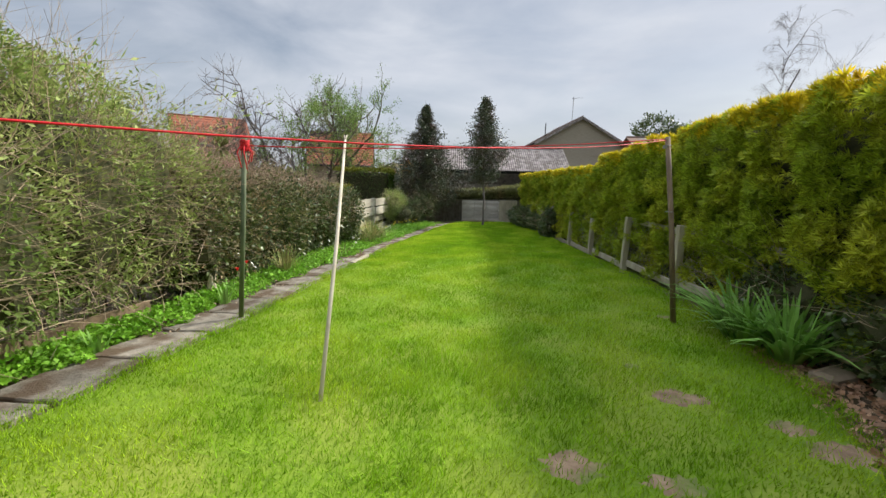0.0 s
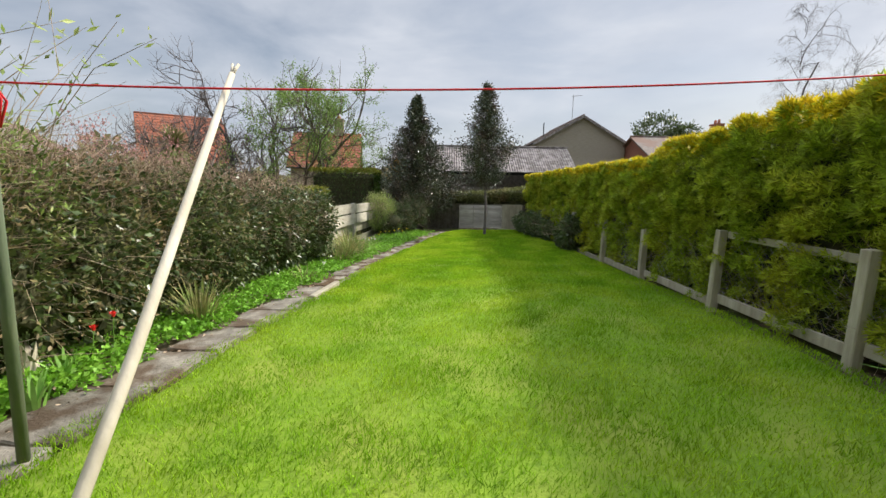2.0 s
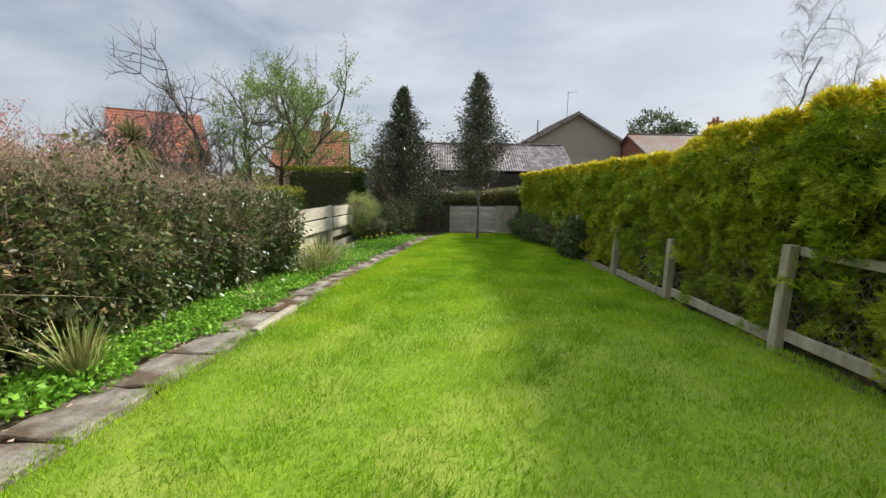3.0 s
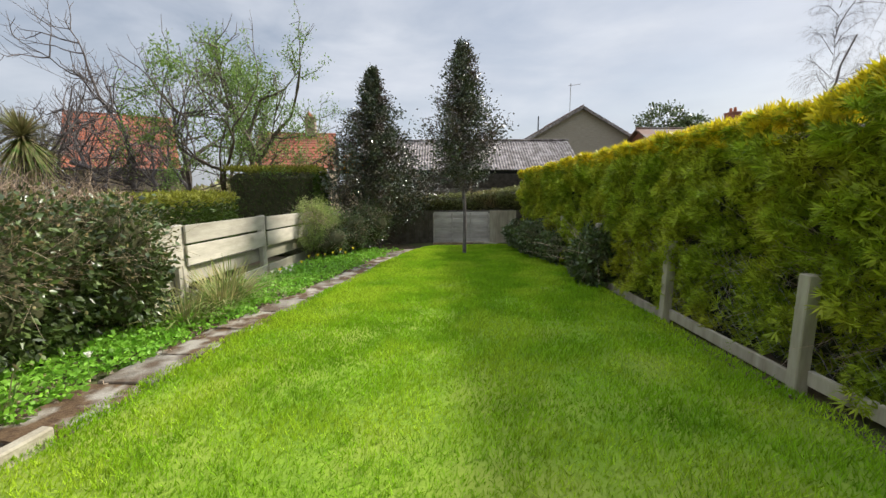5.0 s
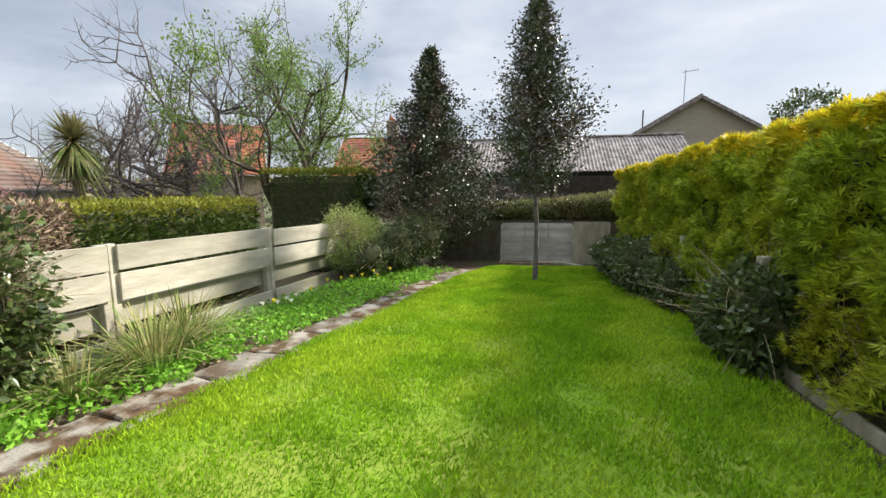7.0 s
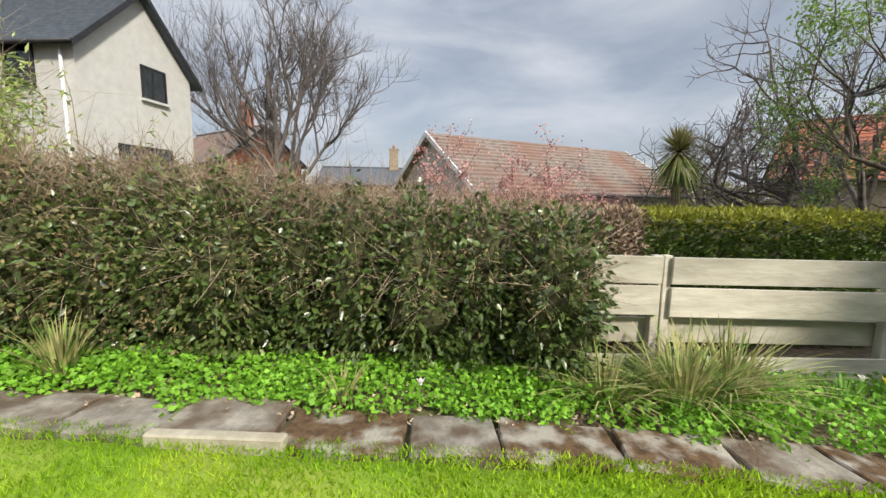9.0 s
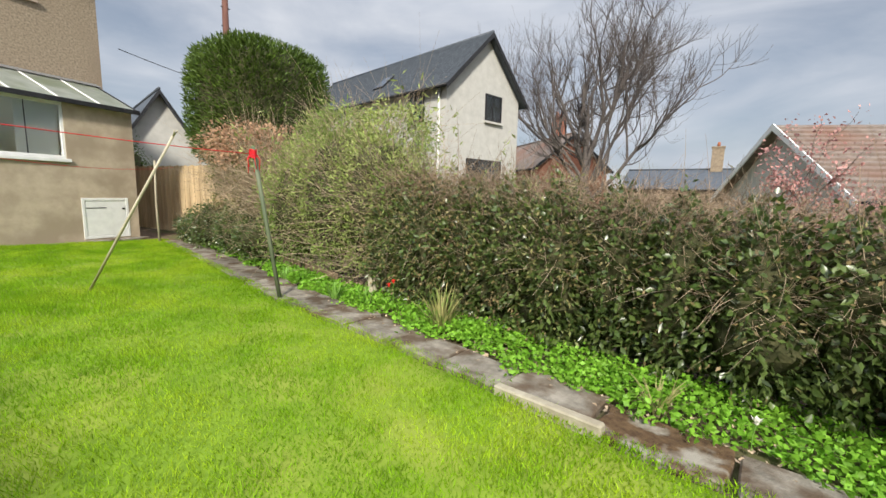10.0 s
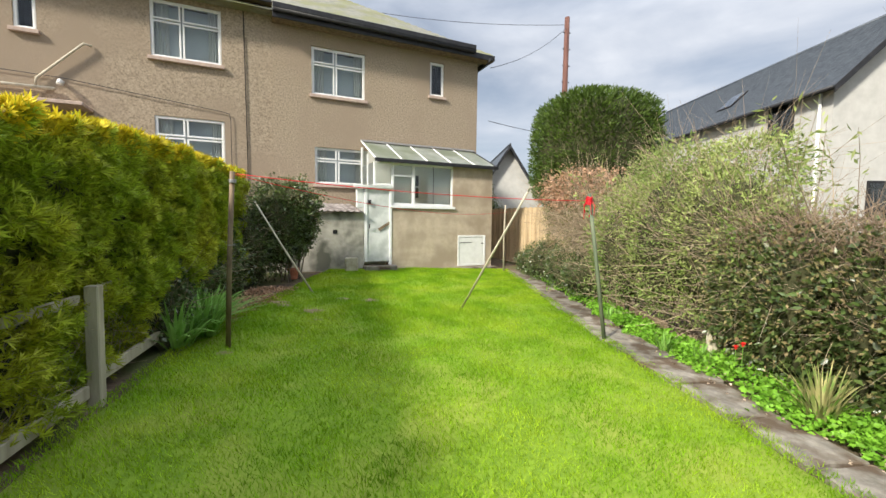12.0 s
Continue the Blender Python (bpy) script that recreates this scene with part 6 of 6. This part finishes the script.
def gable_house(name, at, turn, W, L, ze, zr, wall, roof, label, over=0.3, courses=0, base=-0.6, trim="darkpaint", category="house"):
    """Gable faces local -y, W wide about x=0, ridge running back for L."""
    o = thing(name, (at[0], at[1], base), label, category, turn=turn)
    ze, zr = ze - base, zr - base
    bm = bmesh.new()
    h = W / 2
    prism(bm, [(-h, -0.3), (h, -0.3), (h, ze), (0, zr - 0.12), (-h, ze)], 0, L)
    part("wall", bm, wall, o)
    k = (zr - ze) / h
    for s in (-1, 1):
        bm = bmesh.new()
        e = h + over
        prism(bm, [(0, zr), (s * e, zr - k * e), (s * e, zr - k * e - 0.12), (0, zr - 0.12)], -over, L + over)
        part("roof", bm, roof, o)
        if courses:
            bm = bmesh.new()
            for i in range(courses):
                u0, u1 = i / courses, (i + 1) / courses
                prism(bm, [(s * e * u0, zr - k * e * u0 + 0.012), (s * e * u1, zr - k * e * u1 + 0.05), (s * e * u1, zr - k * e * u1 + 0.01), (s * e * u0, zr - k * e * u0 + 0.004)], -over - 0.01, L + over + 0.01)
            tagged(part("tile_layer", bm, roof, o), kind="stuff")
        bm = bmesh.new()
        prism(bm, [(0, zr + 0.02), (s * (e + 0.02), zr - k * e), (s * (e + 0.02), zr - k * e - 0.22), (0, zr - 0.2)], -over - 0.03, -over - 0.002)
        part("bargeboard", bm, trim, o)
        bm = bmesh.new()
        tube(bm, [(s * (e + 0.05), -over, zr - k * e - 0.05), (s * (e + 0.05), L + over, zr - k * e - 0.05)], 0.06, 8)
        part("gutter", bm, "darkpaint", o, smooth=True)
    bm = bmesh.new()
    tube(bm, [(0, -over, zr + 0.03), (0, L + over, zr + 0.03)], 0.07, 6)
    part("ridge", bm, roof, o, smooth=True)
    return o


def dark_window(o, m, W, H, rows=((0, 0.45, 0, 1), (0.45, 1, 0, 1)), sill=True, frame="darkpaint"):
    """A window laid on an outer wall; m places its lower left corner, facing local -y."""
    w = new("window")
    w.parent = o
    w.matrix_local = m
    # dark sheet under the glass, painted as an unlit interior
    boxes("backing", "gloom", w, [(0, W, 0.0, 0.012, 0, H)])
    boxes("frame", frame, w, [(0, 0.07, -0.05, 0, 0, H), (W - 0.07, W, -0.05, 0, 0, H), (0.07, W - 0.07, -0.05, 0, 0, 0.07), (0.07, W - 0.07, -0.05, 0, H - 0.07, H)] + [(r[1] * W - 0.03, r[1] * W + 0.03, -0.05, 0, 0.07, H - 0.07) for r in rows if r[1] < 1])
    for r in rows:
        boxes("pane", "glass", w, [(r[0] * W + 0.04, r[1] * W - 0.04, -0.03, -0.024, 0.07, H - 0.07)])
    if sill:
        boxes("sill", "cream" if frame == "darkpaint" else "sill", w, [(-0.06, W + 0.06, -0.12, 0, -0.09, -0.002)])


def chimney(o, x, y, z0, z1, w, d, material, pots=2):
    c = new("chimney")
    c.parent = o
    boxes("stack", material, c, [(x - w / 2, x + w / 2, y - d / 2, y + d / 2, z0, z1), (x - w / 2 - 0.05, x + w / 2 + 0.05, y - d / 2 - 0.05, y + d / 2 + 0.05, z1, z1 + 0.12)], 0.01)
    for k in range(pots):
        bm = bmesh.new()
        q = x + (k - (pots - 1) / 2) * w * 0.5
        tube(bm, [(q, y, z1 + 0.12), (q, y, z1 + 0.45)], [0.12, 0.09], 9)
        part("pot", bm, "terracotta", c, smooth=True)


def make_neighbours():
    # cream rendered house with a dark slate roof
    o = gable_house("rendered_house", (-15.83, 0.1), 168.8, 4.9, 12.5, 5.9, 8.2, "cream", "slate", "modern cream rendered house with a dark slate roof", 0.3, 34, base=-0.7)
    h = 2.45
    R = Matrix.Rotation(0, 4, "Z")
    dark_window(o, Matrix.Translation((-0.05, -0.002, 5.3)), 1.15, 1.15)
    dark_window(o, Matrix.Translation((-1.2, -0.002, 2.4)), 2.4, 1.2, ((0, 0.3, 0, 1), (0.3, 1, 0, 1)))
    side = Matrix.Translation((-h - 0.002, 2.3, 5.05)) @ Matrix.Rotation(radians(-90), 4, "Z")
    dark_window(o, side, 1.0, 1.35, sill=False)
    dark_window(o, Matrix.Translation((-h - 0.002, 3.6, 2.0)) @ Matrix.Rotation(radians(-90), 4, "Z"), 1.6, 1.4, sill=False)
    bm = bmesh.new()
    tube(bm, [(-h - 0.08, 0.35, 6.45), (-h - 0.08, 0.35, 0.0)], 0.045, 8)
    part("downpipe", bm, "white", o, smooth=True)
    s = new("skylight")
    s.parent = o
    k = (8.2 - 5.9) / 2.45
    m = Matrix.Translation((-1.65, 5.2, 8.9 - 1.65 * k + 0.06)) @ Matrix.Rotation(-math.atan(k), 4, "Y")
    bm = bmesh.new()
    box(bm, -0.5, 0.5, -0.4, 0.4, 0, 0.05, 0.01, m)
    part("skylight_frame", bm, "darkpaint", s)
    bm = bmesh.new()
    box(bm, -0.42, 0.42, -0.32, 0.32, 0.051, 0.056, 0, m)
    part("pane", bm, "glass", s)
    # brick house behind it
    o = gable_house("brick_house", (-27.9, 0.4), 138, 5.5, 9, 3.4, 5.6, "redbrick", "concrete_tile", "red brick house with a brown tiled roof behind the trees", 0.3, 0, base=-0.7)
    dark_window(o, Matrix.Translation((-0.6, -0.002, 2.0)), 1.2, 1.2, frame="white")
    chimney(o, 0, 2.0, 6.3, 7.6, 0.8, 0.6, "redbrick")
    # bungalow with a grey-brown tiled roof
    o = thing("bungalow", (-16.2, 14.85, -0.7), "low bungalow with a grey-brown tiled roof and cream gable", "house", turn=113.6)
    L = 9.9
    bm = bmesh.new()
    prism(bm, [(2.9, -0.2), (-2.9, -0.2), (-2.9, 2.2), (0, 4.0), (2.9, 2.2)], -L / 2, L / 2, "x")
    part("wall", bm, "cream", o)
    for s in (-1, 1):
        bm = bmesh.new()
        prism(bm, [(0, 4.15), (s * 3.25, 2.1), (s * 3.25, 2.0), (0, 4.02)], -L / 2 - 0.25, L / 2 + 0.25, "x")
        part("roof", bm, "concrete_tile", o)
        for i in range(15):
            u0, u1 = i / 15, (i + 1) / 15
            bm = bmesh.new()
            prism(bm, [(s * 3.25 * u0, 4.16 - 2.05 * u0), (s * 3.3 * u1, 4.21 - 2.05 * u1), (s * 3.3 * u1, 4.15 - 2.05 * u1), (s * 3.25 * u0, 4.152 - 2.05 * u0)], -L / 2 - 0.26, L / 2 + 0.26, "x")
            part("tile_course", bm, "concrete_tile", o)
        bm = bmesh.new()
        tube(bm, [(-L / 2 - 0.2, s * 3.33, 2.06), (L / 2 + 0.2, s * 3.33, 2.06)], 0.06, 7)
        part("gutter", bm, "darkpaint", o, smooth=True)
    for e in (-1, 1):
        for s in (-1, 1):
            bm = bmesh.new()
            prism(bm, [(0, 4.2), (s * 3.28, 2.12), (s * 3.28, 1.95), (0, 4.02)], e * (L / 2 + 0.26), e * (L / 2 + 0.3), "x")
            part("bargeboard", bm, "white", o)
    # far red-roofed houses
    o = gable_house("red_roof_house", (-22.6, 32.6), -54.4, 8.0, 5.0, 2.6, 5.9, "stone", "redtile", "house with a steep red tiled roof behind the garden trees", 0.3, 16, base=-1.2)
    for x in (-2.8, -0.6, 1.6):
        dark_window(o, Matrix.Translation((x, -0.002, 2.1)), 1.2, 1.3, frame="white")
    o = gable_house("red_roof_house", (-8.8, 42.0), 100, 8.0, 5.5, 2.6, 5.6, "stone", "redtile", "red-roofed house with a chimney beyond the trees", 0.3, 14, base=-1.2)
    chimney(o, 0, 1.7, 6.6, 8.0, 1.3, 0.8, "stone", 4)
    o = gable_house("far_house", (-38.0, 2.5), 0, 6.0, 8.0, 2.2, 3.7, "stone", "slate", "low stone house with a slate roof and chimney beyond the bungalow", 0.2, 0, base=-0.7)
    chimney(o, 0, 6.1, 4.2, 6.0, 0.9, 0.8, "stone", 2)
    # long shed with corrugated roof
    o = thing("long_shed", (1.9, 25.0, -0.75), "long open-fronted shed with a corrugated sheet roof", "shed")
    boxes("wall", "darkpanel", o, [(-5.2, 4.9, 3.6, 3.7, 0, 3.6)])
    boxes("front_wall", "darkpanel", o, [(-5.2, 4.9, 0.3, 0.36, 0, 1.9)])
    boxes("end_wall", "buff", o, [(4.75, 4.9, 0.2, 3.6, 0, 2.9)])
    boxes("end_wall", "buff", o, [(-5.3, -5.2, 0.2, 4.8, 0, 3.0)])
    boxes("front_beam", "black", o, [(-5.3, 4.9, 0.0, 0.12, 2.56, 2.72)])
    for x in (-5.0, -2.6, -0.2, 2.3, 4.6):
        boxes("post", "pole", o, [(x, x + 0.14, 0.05, 0.19, 0, 2.62)])
    sl = math.atan2(1.6, 2.7)
    for s in range(13):
        bm = bmesh.new()
        x0 = -5.45 + s * 0.8
        n = 25
        lo, hi = [], []
        for i in range(n):
            u = x0 + 0.8 * i / (n - 1)
            h = 0.026 * math.sin(i * math.pi / 2)
            lo.append(bm.verts.new((u, -0.15 + 0.01 * (s % 2), 2.74 + h)))
            hi.append(bm.verts.new((u, 2.5, 4.28 + h)))
        for i in range(n - 1):
            bm.faces.new((lo[i], lo[i + 1], hi[i + 1], hi[i]))
        ob = part("roof_sheet", bm, "corrug", o)
        md = ob.modifiers.new("thick", "SOLIDIFY")
        md.thickness = 0.015
    boxes("ridge_cap", "corrug", o, [(-5.5, 5.0, 2.4, 2.62, 4.26, 4.34)], 0.02)
    # boarded gable house
    o = gable_house("boarded_house", (11.1, 38.3), 0, 7.6, 11, 4.95, 7.1, "buff", "concrete_tile", "house with a pale boarded gable and a television aerial", 0.35, 12, base=-1.0, trim="corrug")
    bm = bmesh.new()
    for k in range(17):
        z = 4.7 + k * 0.2
        hw = min(3.75, (8.0 - z) / 2.15 * 3.8)
        if hw > 0.2:
            box(bm, -hw, hw, -0.03, 0.0, z, z + 0.17)
    tagged(part("cladding", bm, "buff", o), kind="stuff")
    a = new("aerial")
    a.parent = o
    bm = bmesh.new()
    tube(bm, [(-0.6, 1.0, 7.6), (-0.6, 1.0, 10.0)], 0.025, 6)
    part("mast", bm, "wire", a)
    bm = bmesh.new()
    tube(bm, [(-0.75, 1.0, 9.85), (0.15, 1.0, 9.95)], 0.018, 5)
    for k in range(6):
        tube(bm, [(-0.7 + k * 0.16, 0.8, 9.86 + k * 0.017), (-0.7 + k * 0.16, 1.2, 9.86 + k * 0.017)], 0.009, 4)
    part("aerial_array", bm, "wire", a)
    boxes("vent_pipe", "darkpaint", o, [(-2.6, -2.52, 3, 3.08, 6.6, 7.9)])
    o = gable_house("tiled_house", (24.0, 37.0), 90, 7, 9, 3.6, 5.3, "redbrick", "concrete_tile", "brown-roofed house with a brick chimney beyond the hedge", 0.3, 0, base=-1.0)
    chimney(o, 0.0, 2.3, 6.0, 7.3, 0.9, 0.6, "redbrick")
    # houses beyond the side passage
    o = gable_house("white_gable_house", (-7.9, -12.0), 168, 4.6, 8, 2.0, 5.6, "cream", "slate", "white gabled house with dark bargeboards past the side passage", 0.35, 0, base=-0.5)
    o = gable_house("stone_house", (-7.9, -24.0), 170, 5.0, 9, 3.4, 5.8, "stone", "slate", "stone house with a chimney down the street", 0.2, 0, base=-0.5)
    chimney(o, 0.0, 0.5, 6.1, 7.5, 0.8, 0.7, "stone", 1)
    dark_window(o, Matrix.Translation((-1.8, -0.002, 2.0)), 1.2, 1.4, frame="white")
    blobs = [((-5.6, -9.6, 1.6), (0.9, 0.9, 1.7))]
    shrub("dark_bush", (-5.6, -9.6), "tall rounded dark evergreen in the side passage", "shrub", blobs, "leaf_yew", 5000, 0.09, 0.04, 81, 50)
    # timber fence of the passage
    o = thing("close_board_fence", (-5.0, -4.0, G(-5, -4)), "new pale timber close-board fence along the side passage", "fence")
    a, b = Vector((-4.5, -7.6, 0)), Vector((-5.35, -1.4, 0))
    n = 56
    d = (b - a) / n
    ang = math.atan2(d.y, d.x)
    for k in range(n):
        p = a + d * k
        bm = bmesh.new()
        box(bm, 0, d.length - 0.006, 0.012 * (k % 2), 0.02 + 0.012 * (k % 2), -0.05, 1.98 - G(-5, p.y) + 0.012 * ((k * 7) % 3), 0, Matrix.Translation(Vector((p.x, p.y, G(-5, p.y))) - o.location) @ Matrix.Rotation(ang, 4, "Z"))
        part("fence_board", bm, "newfence", o)
    o = thing("slim_pole", (-3.75, -2.3, G(-3.75, -2.3)), "slim weathered timber pole standing at the mouth of the side passage", "pole")
    bm = bmesh.new()
    tube(bm, [(0, 0, -0.1), (0.02, 0, 1.0), (0.0, 0.02, 1.95)], [0.028, 0.026, 0.024], 8)
    part("pole", bm, "post", o, smooth=True)
    # telegraph pole and wires
    o = thing("telegraph_pole", (-10.0, -10.0, -0.3), "tall red-brown timber telegraph pole", "telegraph pole")
    bm = bmesh.new()
    tube(bm, [(0, 0, 0), (0.03, 0, 6), (0, 0, 11.95)], [0.16, 0.14, 0.12], 10)
    part("pole", bm, "poleb", o, smooth=True)
    for k in range(4):
        bm = bmesh.new()
        box(bm, -0.2, 0.2, -0.02, 0.02, 11.2 - k * 0.8, 11.24 - k * 0.8)
        part("step_iron", bm, "darkpaint", o)
    for i, (a, b, s) in enumerate((((-10, -10, 11.3), (4.0, -14.0, 13.0), 0.5), ((-10, -10, 11.2), (-3.9, -4.2, 6.6), 0.3), ((-3.9, -4.3, 4.9), (-16, -14, 7.0), 0.3))):
        o = thing("overhead_wire", a, "thin black overhead wire", "wire", "overhead wires")
        bm = bmesh.new()
        tube(bm, [p - Vector(a) for p in sag(Vector(a), Vector(b), s)], 0.012, 4, False)
        part("wire", bm, "darkpaint", o)
    # distant skyline of trees and roofs
    rng = np.random.default_rng(90)
    n = 24000
    t = rng.uniform(0, 2 * np.pi, n)
    R = rng.uniform(75, 120, n)
    hh = 4 + 2.2 * np.sin(t * 9) + 1.5 * np.sin(t * 23 + 1) + 1.0 * np.sin(t * 51)
    z = rng.uniform(0, 1, n) ** 0.6 * np.maximum(hh, 1.5)
    v, f = leaf_mesh(np.stack([R * np.cos(t), R * np.sin(t), z - 1.0], 1), rng.normal(0, 1, (n, 3)) + [0, 0, 0.5], 1.7, 0.9, rng)
    tagged(raw("far_trees", v, f, "leaf_mid"), "hazy line of distant trees", "trees", kind="stuff")


make_ground()
make_lawn()
make_house()
make_neighbours()
make_tall_hedge()
make_wire_fence()
make_board_fence()
make_garden_end()
clipped_hedge("golden_hedge", -5.2, -4.25, 12.2, 15.3, 1.1, "low clipped golden-green conifer hedge behind the board fence", "leaf_yew", "shade_core", 18000, 91, "thuja_dull")
clipped_hedge("brown_hedge", -5.0, -4.0, 10.4, 11.9, 1.12, "rounded clipped brown leafless hedge behind the board fence", "brown_growth", "shade_core", 9000, 93)
clipped_hedge("dark_hedge", -5.4, -3.0, 17.1, 18.3, 1.75, "taller clipped dark green hedge behind the board fence", "leaf_yew", "shade_core", 16000, 92, "thuja_dull")
make_trees()
make_palm()
make_left_shrubs()
make_border_plants()
make_stump()
make_ground_cover()
make_clothes_things()
make_path()
